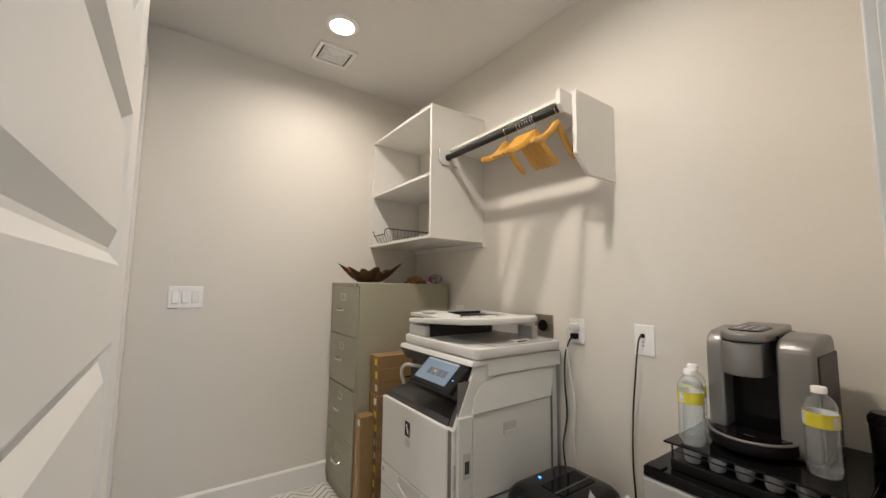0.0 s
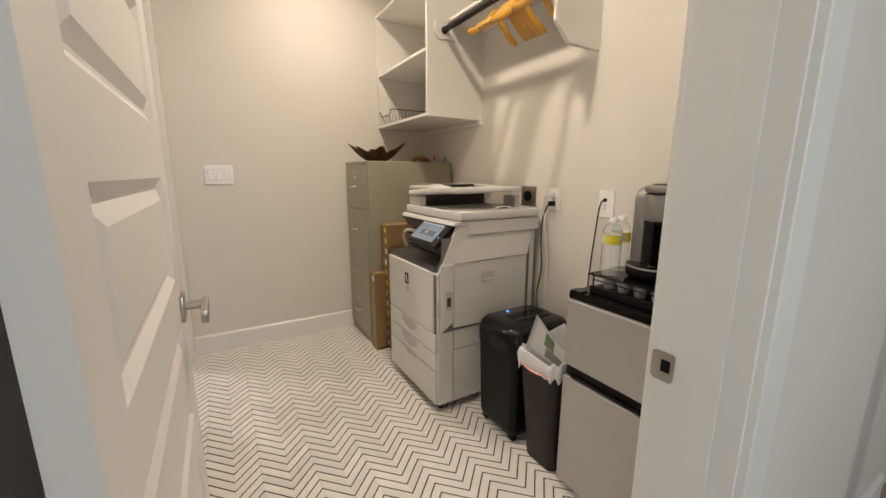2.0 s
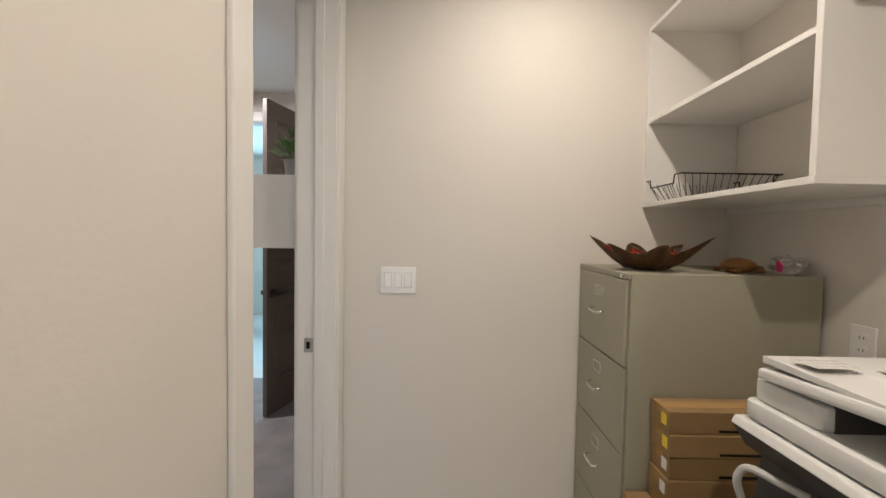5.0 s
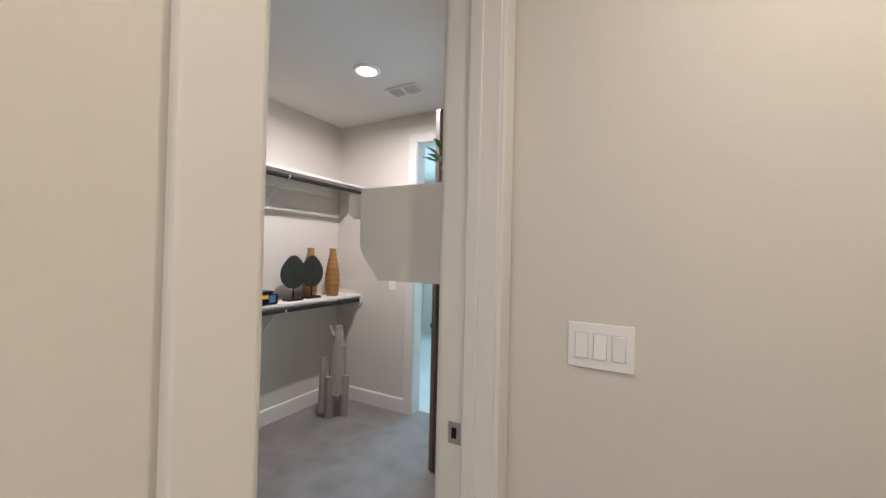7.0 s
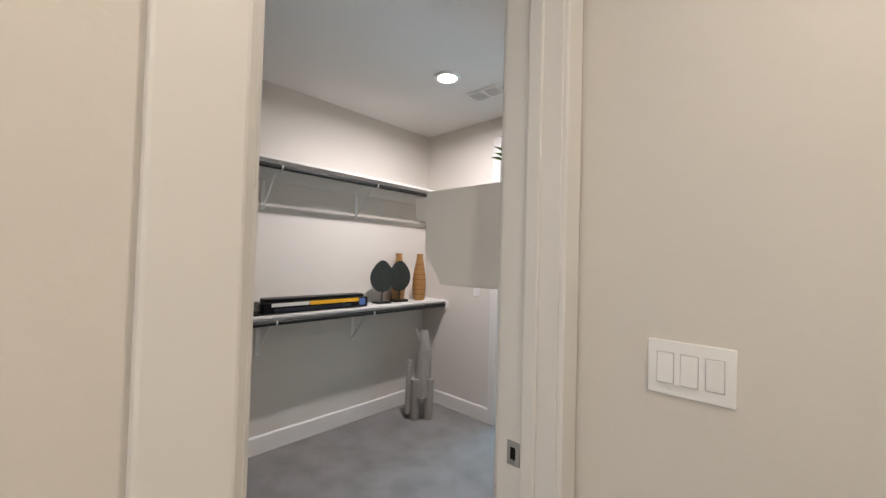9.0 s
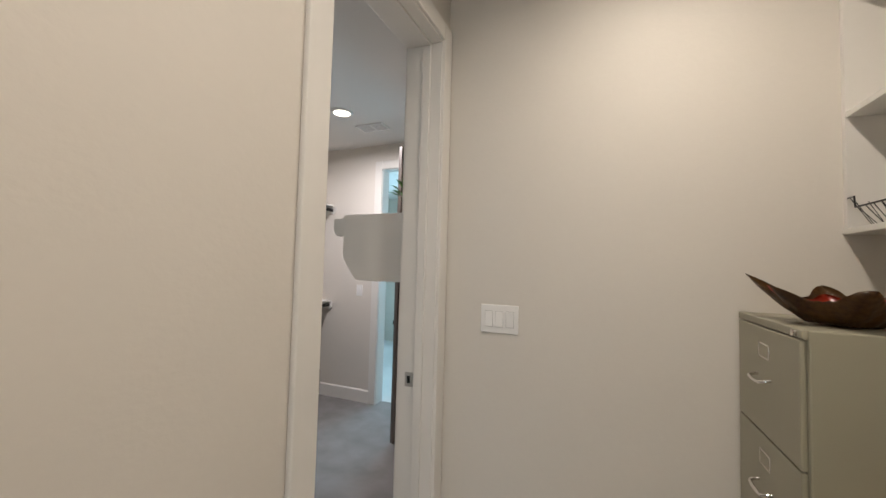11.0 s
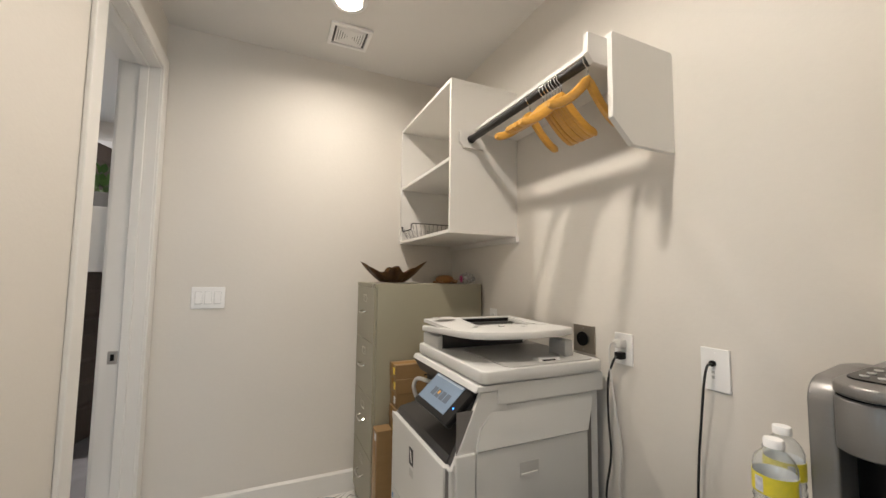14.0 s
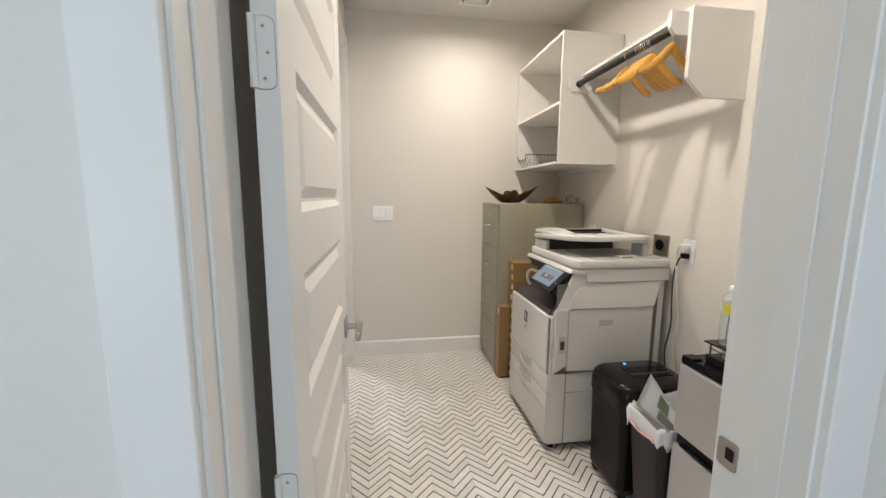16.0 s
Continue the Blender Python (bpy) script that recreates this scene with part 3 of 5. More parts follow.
def duplex(y0, y1, z0, z1, label):
    yc, zc = (y0 + y1) / 2, (z0 + z1) / 2
    root = thing("wall_outlet", (EAST, yc, zc), label, "outlet")
    plate(root, "y", EAST, y0, y1, z0, z1, -1)
    for dz in (0.020, -0.020):
        f = part("receptacle", prism(rounded(0.034, 0.028, 0.009, 5, yc, zc + dz), "x", EAST - 0.0085, EAST - 0.005), PLW, root)
        for dy in (-0.006, 0.006):
            part("slot", boxes((EAST - 0.0092, EAST - 0.0080, yc + dy - 0.0011, yc + dy + 0.0011, zc + dz - 0.003, zc + dz + 0.005)), BLK, f)
    return root


duplex(1.312, 1.390, 1.043, 1.160, "white duplex outlet with two plugs in it")
duplex(2.230, 2.306, 1.062, 1.178, "white duplex outlet low on the wall behind the cabinet")
root = thing("cable_plate", (EAST, 1.029, 1.097), "white wall plate with a black cable coming out", "wall plate")
plate(root, "y", EAST, 0.988, 1.070, 1.035, 1.160, -1)
part("bushing", cyls(((EAST - 0.012, 1.034, 1.115), (EAST - 0.004, 1.034, 1.115), 0.009), seg=18), BLK, root)
for z in (1.075, 1.090):
    part("slot", boxes((EAST - 0.0075, EAST - 0.0058, 1.030, 1.038, z - 0.004, z + 0.004)), PRG, root)
for z in (1.050, 1.146):
    part("screw", cyls(((EAST - 0.0075, 1.029, z), (EAST - 0.005, 1.029, z), 0.003), seg=10), PLW, root)

CABB = mat("black_cable", (0.015, 0.015, 0.015), 0.45, stain=0.1)
CABW = mat("white_cable", (0.72, 0.70, 0.66), 0.45)
CABG = mat("grey_cable", (0.45, 0.44, 0.42), 0.45)


def cord(name, pts, r, m, label, plug=None, plug_mat=None):
    root = thing(name, pts[0], label, "power cord")
    part("cable", tube(smooth_path(pts, 6), r, 8), m, root)
    if plug:
        part("plug", boxes(plug, bevel=0.004), plug_mat or m, root)
    return root


cord("power_cord", [(1.778, 1.352, 1.078), (1.765, 1.362, 1.060), (1.772, 1.395, 0.98), (1.780, 1.405, 0.85), (1.783, 1.398, 0.70), (1.780, 1.420, 0.55), (1.782, 1.400, 0.40), (1.785, 1.39, 0.15), (1.77, 1.40, 0.01)], 0.0042, CABB, "black power cord hanging from the outlet",
     (1.772, 1.802, 1.336, 1.366, 1.066, 1.092), BLK)
cord("power_cord", [(1.776, 1.352, 1.122), (1.762, 1.372, 1.118), (1.764, 1.380, 1.06), (1.776, 1.372, 0.90), (1.782, 1.352, 0.75), (1.786, 1.365, 0.60), (1.785, 1.34, 0.42), (1.785, 1.35, 0.20), (1.77, 1.33, 0.01)], 0.0038, CABW, "white power cord hanging from the outlet",
     (1.770, 1.802, 1.334, 1.370, 1.108, 1.138), CABW)
cord("cable", [(1.80, 1.034, 1.115), (1.780, 1.036, 1.108), (1.772, 1.042, 1.06), (1.780, 1.058, 0.95), (1.786, 1.075, 0.80), (1.790, 1.085, 0.60), (1.790, 1.075, 0.40), (1.79, 1.07, 0.10), (1.77, 1.05, 0.01)], 0.0035, CABB, "thin black cable hanging down the wall")

# ---- cubby shelf, hanging shelf and rod ----
root = thing("cubby_shelf", (1.605, 2.44, 1.585), "white wall-mounted open cubby with two compartments", "shelf")
X0, Y0 = 1.400, 2.030
part("side_panel", boxes((X0, EAST, Y0, Y0 + 0.019, 1.604, 2.378), bevel=0.0015), SHELFM, root)
part("side_panel", boxes((X0, EAST, NORTH - 0.019, NORTH, 1.604, 2.378), bevel=0.0015), SHELFM, root)
part("bottom_board", boxes((X0 - 0.004, EAST, Y0 - 0.002, NORTH, 1.585, 1.604), bevel=0.0015), SHELFM, root)
part("middle_shelf", boxes((X0 + 0.002, EAST, Y0 + 0.019, NORTH - 0.019, 1.962, 1.981), bevel=0.0015), SHELFM, root)
part("top_board", boxes((X0, EAST, Y0, NORTH, 2.378, 2.397), bevel=0.0015), SHELFM, root)
part("wall_cleat", boxes((EAST - 0.019, EAST, Y0 - 0.015, NORTH, 1.555, 1.585), bevel=0.001), SHELFM, root)

root = thing("hanging_shelf", (1.65, 1.58, 1.79), "white shelf on a side panel with a closet rod below", "shelf")
YB = 1.132
part("end_panel", prism([(1.525, 2.130), (1.525, 1.862), (1.610, 1.786), (EAST, 1.786), (EAST, 2.130)], "y", YB, YB + 0.019, 0.0012), SHELFM, root)
for y in (YB + 0.019, Y0 - 0.019):
    part("rod_cleat", prism([(1.445, 2.122), (1.445, 2.058), (1.468, 2.030), (1.585, 2.030), (1.600, 2.048), (1.600, 2.122)], "y", y, y + 0.019, 0.0012), SHELFM, root)
part("board", boxes((1.532, EAST, YB + 0.004, Y0, 2.1225, 2.140), bevel=0.0015), SHELFM, root)
part("rod", cyls(((1.508, YB + 0.030, 2.076), (1.508, Y0 - 0.012, 2.076), 0.0172), seg=24), RODM, root, "dark bronze metal closet rod")
for y in (YB + 0.036, Y0 - 0.020):
    part("rod_cup", cyls(((1.508, y - 0.004, 2.076), (1.508, y + 0.004, 2.076), 0.021), seg=24), RODM, root)

HANGW = mat("honey_wood", (0.68, 0.36, 0.065), 0.32, stain=0.25, stain_scale=20, grain=0.2, grain_scale=60, stretch=(1, 1, 6), rnd=0.10, coat=0.3)


def hanger_parts(root, base):
    """A curved wooden hanger: two sloping arms thick at the neck, and a wire hook over the rod."""
    bx, by, bz = base
    for s in (-1, 1):
        bm = bmesh.new()
        n = 12
        rings = []
        for k in range(n + 1):
            u = k / n
            x = s * (0.001 + 0.158 * u)
            z = -0.064 - 0.112 * (1 - (1 - u) ** 1.55) - 0.006 * math.sin(3.1 * u)
            fwd = 0.012 * u * u
            hh = 0.0150 + 0.004 * (1 - u) ** 2
            ww = 0.0095 + 0.0025 * u
            if k == n:
                hh, ww = hh * 0.62, ww * 0.62
            slope = math.atan(0.8 * (1 - u) ** 0.55)
            ring = []
            for i in range(10):
                c_, s_ = math.cos(i * math.pi / 5 + 0.31), math.sin(i * math.pi / 5 + 0.31)
                du = hh * math.copysign(abs(s_) ** 0.7, s_)
                ring.append(bm.verts.new((bx + x + (du * math.sin(slope) * s if k > 0 else 0.0), by + fwd + ww * math.copysign(abs(c_) ** 0.6, c_), bz + z + du * math.cos(slope))))
            rings.append(ring)
        for a, b in zip(rings, rings[1:]):
            for i in range(10):
                bm.faces.new((a[i], a[(i + 1) % 10], b[(i + 1) % 10], b[i]))
        bm.faces.new(rings[0])
        bm.faces.new(rings[-1])
        part("arm", bm, HANGW, root, "varnished honey-coloured wood", 50)
    pts = [(bx, by, bz - 0.060), (bx, by, bz - 0.030)]
    for k in range(10):
        a = radians(-60 + 255 * k / 9)
        pts.append((bx - 0.0200 * math.cos(a), by, bz + 0.0200 * math.sin(a)))
    part("hook", tube(smooth_path(pts, 3), 0.0021, 6), CHROME, root, "bright wire hook")


hang = thing("hanger", (1.508, 1.222, 2.077), "honey-coloured wooden coat hanger on the rod", "hanger", "wooden hangers on the rod")
hanger_parts(hang, (1.508, 1.222, 2.077))
for y, turn in ((1.338, -6), (1.352, -3), (1.369, -5), (1.384, -2), (1.400, -4), (1.418, -1), (1.437, 0), (1.52, 4)):
    copy_thing(hang, pose(1.508, y, 2.077, 0, 0, turn))
hang.matrix_world = pose(1.508, 1.215, 2.077, 0, 0, 3)

# ---- filing cabinet ----
CX0, CX1, CY0, CY1, CZ = 1.118, 1.792, 2.384, 2.842, 1.320
root = thing("filing_cabinet", (1.45, 2.61, 0), "putty-green four-drawer steel filing cabinet, closed", "filing cabinet")
part("body", boxes((CX0 + 0.012, CX1, CY0, CY1, 0.0, CZ), bevel=0.004), CABM, root)
part("recess", boxes((CX0 + 0.0105, CX0 + 0.013, CY0 + 0.010, CY1 - 0.010, 0.03, CZ - 0.014)), CABD, root)
part("top_rim", boxes((CX0, CX0 + 0.012, CY0, CY1, CZ - 0.022, CZ), bevel=0.003), CABM, root)
for k in range(4):
    z0 = 0.055 + k * 0.311
    z1 = z0 + 0.307
    dr = part("drawer", boxes((CX0 - 0.002, CX0 + 0.011, CY0 + 0.010, CY1 - 0.010, z0, z1), bevel=0.004), CABM, root)
    yc, zc = (CY0 + CY1) / 2, z0 + 0.165
    pts = [(CX0 - 0.002, yc - 0.048, zc), (CX0 - 0.020, yc - 0.046, zc - 0.004), (CX0 - 0.028, yc - 0.03, zc - 0.008), (CX0 - 0.028, yc + 0.03, zc - 0.008), (CX0 - 0.020, yc + 0.046, zc - 0.004), (CX0 - 0.002, yc + 0.048, zc)]
    part("handle", tube(smooth_path(pts, 4), 0.0048, 8), CHROME, dr, "chrome bow handle")
    zl = zc + 0.075
    fr = bmesh.new()
    for a, b, c, e in ((yc - 0.038, yc + 0.038, zl - 0.022, zl - 0.017), (yc - 0.038, yc + 0.038, zl + 0.017, zl + 0.022), (yc - 0.038, yc - 0.033, zl - 0.017, zl + 0.017), (yc + 0.033, yc + 0.038, zl - 0.017, zl + 0.017)):
        box(fr, CX0 - 0.004, CX0 - 0.001, a, b, c, e, 0.001)
    part("label_holder", fr, CHROME, dr, "metal label frame")
    part("card", boxes((CX0 - 0.0032, CX0 - 0.0015, yc - 0.033, yc + 0.033, zl - 0.017, zl + 0.017)), CABM, dr)
part("lock", cyls(((CX0 - 0.008, CY0 + 0.035, CZ - 0.011), (CX0 + 0.002, CY0 + 0.035, CZ - 0.011), 0.008), seg=18), CHROME, root, "round chrome lock")

# ---- cartons ----
CARD = mat("cardboard", (0.27, 0.165, 0.070), 0.75, stain=0.2, stain_scale=8, grain=0.15, grain_scale=90, stretch=(1, 1, 5), rnd=0.08)
TAPE = mat("brown_tape", (0.40, 0.24, 0.10), 0.25)
PAPER = mat("paper_label", (0.72, 0.70, 0.66), 0.6)
YELLOW = mat("yellow_print", (0.80, 0.58, 0.04), 0.5)


def carton(x0, x1, y0, y1, z0, z1, label, seam="z", tag=0, group=""):
    root = thing("cardboard_box", ((x0 + x1) / 2, (y0 + y1) / 2, z0), label, "cardboard box", group)
    part("carton", boxes((x0, x1, y0, y1, z0, z1), bevel=0.003), CARD, root)
    if seam == "z":
        part("seam_tape", boxes((x0 - 0.0006, x1 + 0.0006, (y0 + y1) / 2 - 0.022, (y0 + y1) / 2 + 0.022, z1 - 0.03, z1 + 0.0008), bevel=0.0004), TAPE, root)
    else:
        part("seam_tape", boxes((x0 - 0.0008, x0 + 0.004, (y0 + y1) / 2 - 0.02, (y0 + y1) / 2 + 0.02, z0 + 0.01, z1 + 0.0006), bevel=0.0004), TAPE, root)
    part("label", boxes((x0 - 0.0014, x0 - 0.0002, y0 + 0.012, y0 + 0.040, z1 - 0.052, z1 - 0.016)), PAPER if tag < 2 else YELLOW, root, "small printed label")
    part("stripe", boxes((x0 + 0.16, x1 - 0.06, y0 - 0.0012, y0 - 0.0002, z0 + 0.008, z0 + 0.016)), BLK, root)
    return root


for k in range(12):
    z = k * 0.0745
    carton(1.212 - 0.003 * (k % 3), 1.660, 2.262 + 0.004 * (k % 2), 2.374, z, z + 0.0735, "long brown cardboard box in a stack of boxes", tag=k % 4, group="stack of cardboard boxes")
carton(1.118, 1.203, 2.283, 2.372, 0, 0.562, "tall narrow brown cardboard box standing on end", "x", 0)

# ---- copier ----
root = thing("copier", (1.44, 1.725, 0), "large white office copier with a dark tilted touch screen", "copier")
A, B = 1.430, 2.020
part("body", prism([(1.128, 0.345), (1.128, 0.752), (1.30, 0.752), (1.30, 0.935), (1.760, 0.935), (1.760, 0.345)], "y", A + 0.006, B, 0.006), PRW, root)
part("base_unit", boxes((1.128, 1.760, A + 0.006, B, 0.046, 0.343), bevel=0.006), PRW, root)
part("plinth", boxes((1.150, 1.740, A + 0.02, B - 0.02, 0.030, 0.046)), PRD, root)
for x in (1.17, 1.70):
    for y in (A + 0.05, B - 0.05):
        part("caster", cyls(((x, y - 0.012, 0.019), (x, y + 0.012, 0.019), 0.019), seg=16), BLK, root)
# front: door, two drawers with pulls, lower drawer
fd = part("front_door", boxes((1.118, 1.129, A + 0.034, B - 0.002, 0.440, 0.752), bevel=0.004), PRW, root)
part("badge", boxes((1.1168, 1.1185, 1.742, 1.786, 0.628, 0.692)), BLK, fd, "black square badge")
part("badge_mark", prism([(1.752, 0.64), (1.760, 0.64), (1.776, 0.68), (1.768, 0.682)], "x", 1.1160, 1.1170), PLW, fd)
part("badge_text", boxes((1.1168, 1.1185, 1.742, 1.780, 0.585, 0.612)), PRG, fd)
for z0, z1, pull in ((0.338, 0.436, True), (0.238, 0.334, True), (0.050, 0.234, False)):
    dw = part("drawer", boxes((1.118, 1.129, A + 0.010, B - 0.002, z0, z1), bevel=0.004), PRW, root)
    if pull:
        zc = (z0 + z1) / 2 + 0.012
        out = [(1.838 - 0.19 * k / 10, zc + 0.030 - 0.016 * math.sin(math.pi * k / 10) * 0 ) for k in range(11)]
        low = [(1.648 + 0.19 * k / 10, zc - 0.004 - 0.030 * math.sin(math.pi * k / 10)) for k in range(11)]
        # no hollow is cut: a grey plate paints the grip's shade
        part("pull_shade", prism(out + low, "x", 1.1172, 1.1186), PRG, dw, "flat grey plate painting the shade of a grip recess")
        part("pull_lip", tube([(1.1165, y, z - 0.003) for y, z in low], 0.0045, 8), PRW, dw)
    else:
        part("grip", boxes((1.1165, 1.119, 1.66, 1.80, z1 - 0.020, z1 - 0.008), bevel=0.001), PRG, dw)
part("paper_gauge", boxes((1.1168, 1.1185, 1.985, 1.998, 0.395, 0.412)), mat("blue_sticker", (0.12, 0.30, 0.55), 0.4), root)
# right side: hinged cover, latch, lower covers
cv = part("side_cover", prism([(1.216, 0.466), (1.216, 0.797), (1.690, 0.797), (1.690, 0.452)], "y", A - 0.010, A + 0.004, 0.002), PRW, root)
bm = prism([(1.216, 0.802), (1.232, 0.862), (1.288, 0.930), (1.728, 0.930), (1.722, 0.895), (1.690, 0.802)], "y", A - 0.014, A + 0.004)
for v in bm.verts:
    if v.co.y < A:
        v.co.y = A - 0.014 + 0.016 * max(0.0, v.co.z - 0.812) / 0.118
part("cover_flare", bm, PRW, root)
part("hand_grip", boxes((1.384, 1.462, A - 0.0115, A - 0.009, 0.690, 0.738), bevel=0.001), PRG, cv, "grey recessed grip")
part("hand_grip_lip", boxes((1.388, 1.458, A - 0.014, A - 0.010, 0.690, 0.702), bevel=0.001), PRW, cv)
col = part("latch_column", prism([(1.142, 0.452), (1.142, 0.797), (1.211, 0.797), (1.211, 0.498)], "y", A - 0.014, A + 0.004, 0.003), PRW, root)
part("latch", boxes((1.164, 1.202, A - 0.0155, A - 0.013, 0.565, 0.660), bevel=0.001), PRG, col, "grey door latch")
part("latch_slot", boxes((1.172, 1.194, A - 0.0160, A - 0.0150, 0.585, 0.632)), PRD, col)
# dark sheets behind the panels paint the shade in their gaps
part("side_seam_shade", boxes((1.150, 1.722, A + 0.0042, A + 0.0058, 0.050, 0.928)), SEAM, root)
part("front_seam_shade", boxes((1.1262, 1.1279, A + 0.014, B - 0.006, 0.050, 0.746)), SEAM, root)
part("side_vent", boxes((1.130, 1.139, A + 0.002, A + 0.0055, 0.53, 0.62)), PRG, root)
for z0, z1 in ((0.342, 0.446), (0.050, 0.338)):
    lc = part("lower_cover", boxes((1.222, 1.720, A - 0.002, A + 0.0040, z0, z1), bevel=0.002), PRW, root)
    part("cover_slot", boxes((1.405, 1.46, A - 0.0022, A - 0.0006, z1 - 0.035, z1 - 0.018)), PRG, lc)
part("column_foot", boxes((1.134, 1.217, A - 0.002, A + 0.0040, 0.050, 0.446), bevel=0.002), PRW, root)
# dark output bay under the scanner
part("output_bay", prism([(1.136, 0.754), (1.296, 0.772), (1.299, 0.934), (1.285, 0.934), (1.27, 0.80), (1.150, 0.775)], "y", A + 0.055, B - 0.012), PRD, root, "charcoal output tray")
part("bay_floor", boxes((1.134, 1.300, A + 0.05, B - 0.01, 0.7525, 0.758)), PRD, root)
part("bay_cheek", prism([(1.140, 0.753), (1.236, 0.934), (1.300, 0.934), (1.300, 0.753)], "y", A + 0.018, A + 0.055, 0.002), PRD, root)
part("side_cheek", prism([(1.130, 0.750), (1.236, 0.982), (1.340, 0.982), (1.340, 0.750)], "y", A + 0.000, A + 0.017, 0.003), PRW, root)
part("front_hood", prism([(1.214, 0.986), (1.252, 0.926), (1.305, 0.926), (1.305, 0.986)], "y", A + 0.020, B + 0.004, 0.003), PRD, root, "charcoal hood under the scanner")
part("release_lever", tube(smooth_path([(1.225, 1.99, 0.80), (1.205, 1.985, 0.86), (1.215, 1.965, 0.90), (1.235, 1.90, 0.905), (1.26, 1.86, 0.90)], 6), 0.009, 10), PRG, root, "grey looped release lever")
# scanner bed and document feeder
part("scanner", prism([(1.212, 0.984), (1.222, 1.004), (1.775, 1.004), (1.775, 0.936), (1.300, 0.936), (1.30, 0.984)], "y", A - 0.006, B + 0.004, 0.004), PRW, root)
part("scanner_lid", prism(rounded(0.540, 0.606, 0.030, 5, 1.505, 1.719), "z", 1.008, 1.052, 0.008), PRW, root)
part("lid_tray", prism(rounded(0.40, 0.35, 0.03, 4, 1.545, 1.605), "z", 1.0525, 1.0560), PRG, root, "shallow grey paper well")
part("feeder_base", prism(rounded(0.470, 0.175, 0.020, 4, 1.490, 1.925), "z", 1.052, 1.105, 0.006), PRW, root)
out = [(1.240, 1.985), (1.235, 1.60), (1.262, 1.525), (1.340, 1.478), (1.46, 1.452), (1.60, 1.458), (1.700, 1.500), (1.722, 1.60), (1.728, 1.985)]
bm = prism(out, "z", 1.124, 1.152, 0.008)
for v in bm.verts:
    v.co.z += 0.016 * max(0.0, (1.98 - v.co.y) / 0.5) - 0.018 * max(0.0, (v.co.y - 1.9) / 0.1)
part("feeder_tray", bm, PRW, root)
def rim_piece(outline):
    bm_ = prism(outline, "z", 1.150, 1.176, 0.003)
    for v in bm_.verts:
        if v.co.z > 1.162:
            v.co.z = 1.1565 + 0.0205 * min(1.0, max(0.0, (v.co.y - 1.60) / 0.24)) - 0.012 * max(0.0, (v.co.y - 1.93) / 0.055)
    return bm_


part("feeder_rim", rim_piece([(1.246, 1.978), (1.244, 1.62), (1.300, 1.64), (1.372, 1.70), (1.372, 1.855), (1.372, 1.978)]), PRW, root)
part("feeder_rim", rim_piece([(1.632, 1.978), (1.632, 1.855), (1.632, 1.72), (1.672, 1.66), (1.722, 1.64), (1.724, 1.978)]), PRW, root)
part("feeder_cover", rim_piece([(1.373, 1.978), (1.373, 1.852), (1.631, 1.852), (1.631, 1.978)]), PRW, root)
# solid black strip paints the shade of the feed opening
part("feed_slot_shade", boxes((1.380, 1.626, 1.8460, 1.8515, 1.1500, 1.1735)), BLK, root, "black strip for the shade in the feed opening")
part("feed_floor", boxes((1.382, 1.624, 1.800, 1.846, 1.1560, 1.1592)), PRD, root)
for x in (1.376, 1.628):
    part("paper_guide", prism([(1.700, 1.156), (1.700, 1.160), (1.848, 1.170), (1.848, 1.156)], "x", x - 0.004, x + 0.004, 0.0008), PRG, root)
for x, y in ((1.47, 1.66), (1.555, 1.62)):
    part("arrow_mark", prism([(x - 0.016, y - 0.012), (x + 0.012, y), (x - 0.010, y + 0.014)], "z", 1.1600, 1.1645), PRG, root)
part("sticker", boxes((1.262, 1.362, 1.862, 1.926, 1.1768, 1.1776)), PAPER, root, "printed instruction sticker")
for i in range(3):
    for k in range(5):
        x, y = 1.267 + k * 0.0192, 1.867 + i * 0.0195
        part("print_mark", boxes((x, x + 0.0145, y, y + 0.0135, 1.1775, 1.1780)), PRG, root)
# charcoal sheet paints the shade in the gap under the feeder
part("feeder_gap_shade", boxes((1.28, 1.70, 1.835, 1.842, 1.0525, 1.115)), PRD, root)
part("exit_stop", boxes((1.50, 1.60, 1.46, 1.50, 1.053, 1.066), bevel=0.003), PRW, root)
part("stop_slot", boxes((1.515, 1.575, 1.4585, 1.4605, 1.057, 1.062)), BLK, root)
part("feeder_foot", boxes((1.66, 1.70, 1.50, 1.60, 1.052, 1.118), bevel=0.006), PRG, root)
# touch screen, tilted back
SCR = mat("lit_screen", (0.16, 0.22, 0.30), 0.15, emit=0.2, stain=0.2, stain_scale=14)
tp = part("touch_panel", boxes((-0.150, 0.150, -0.080, 0.072, -0.022, 0.0), bevel=0.006), BLK, None)
tp.parent = root
tp.matrix_local = Matrix.Translation((1.178 - 1.44, 1.600 - 1.725, 0.940)) @ pose(0, 0, 0, 0, 0, -90) @ pose(0, 0, 0, 42, 0, 0)
def on_panel(nm, bm_, m_, lab=""):
    ob = new(nm, mesh_of(nm, bm_, m_))
    ob.parent = tp
    return tagged(ob, lab)
on_panel("display", boxes((-0.138, 0.095, -0.058, 0.062, 0.0002, 0.0014)), SCR, "lit pale blue touch display")
WIDG = mat("screen_icons", (0.08, 0.105, 0.14), 0.2, emit=0.2)
for x in (-0.062, -0.026, 0.010, 0.046):
    on_panel("icon", boxes((x - 0.015, x + 0.015, -0.026, 0.008, 0.0015, 0.0019)), WIDG)
on_panel("icon", boxes((-0.033, -0.019, -0.012, 0.002, 0.0020, 0.0023)), mat("orange_icon", (0.5, 0.25, 0.05), 0.3, emit=0.3))
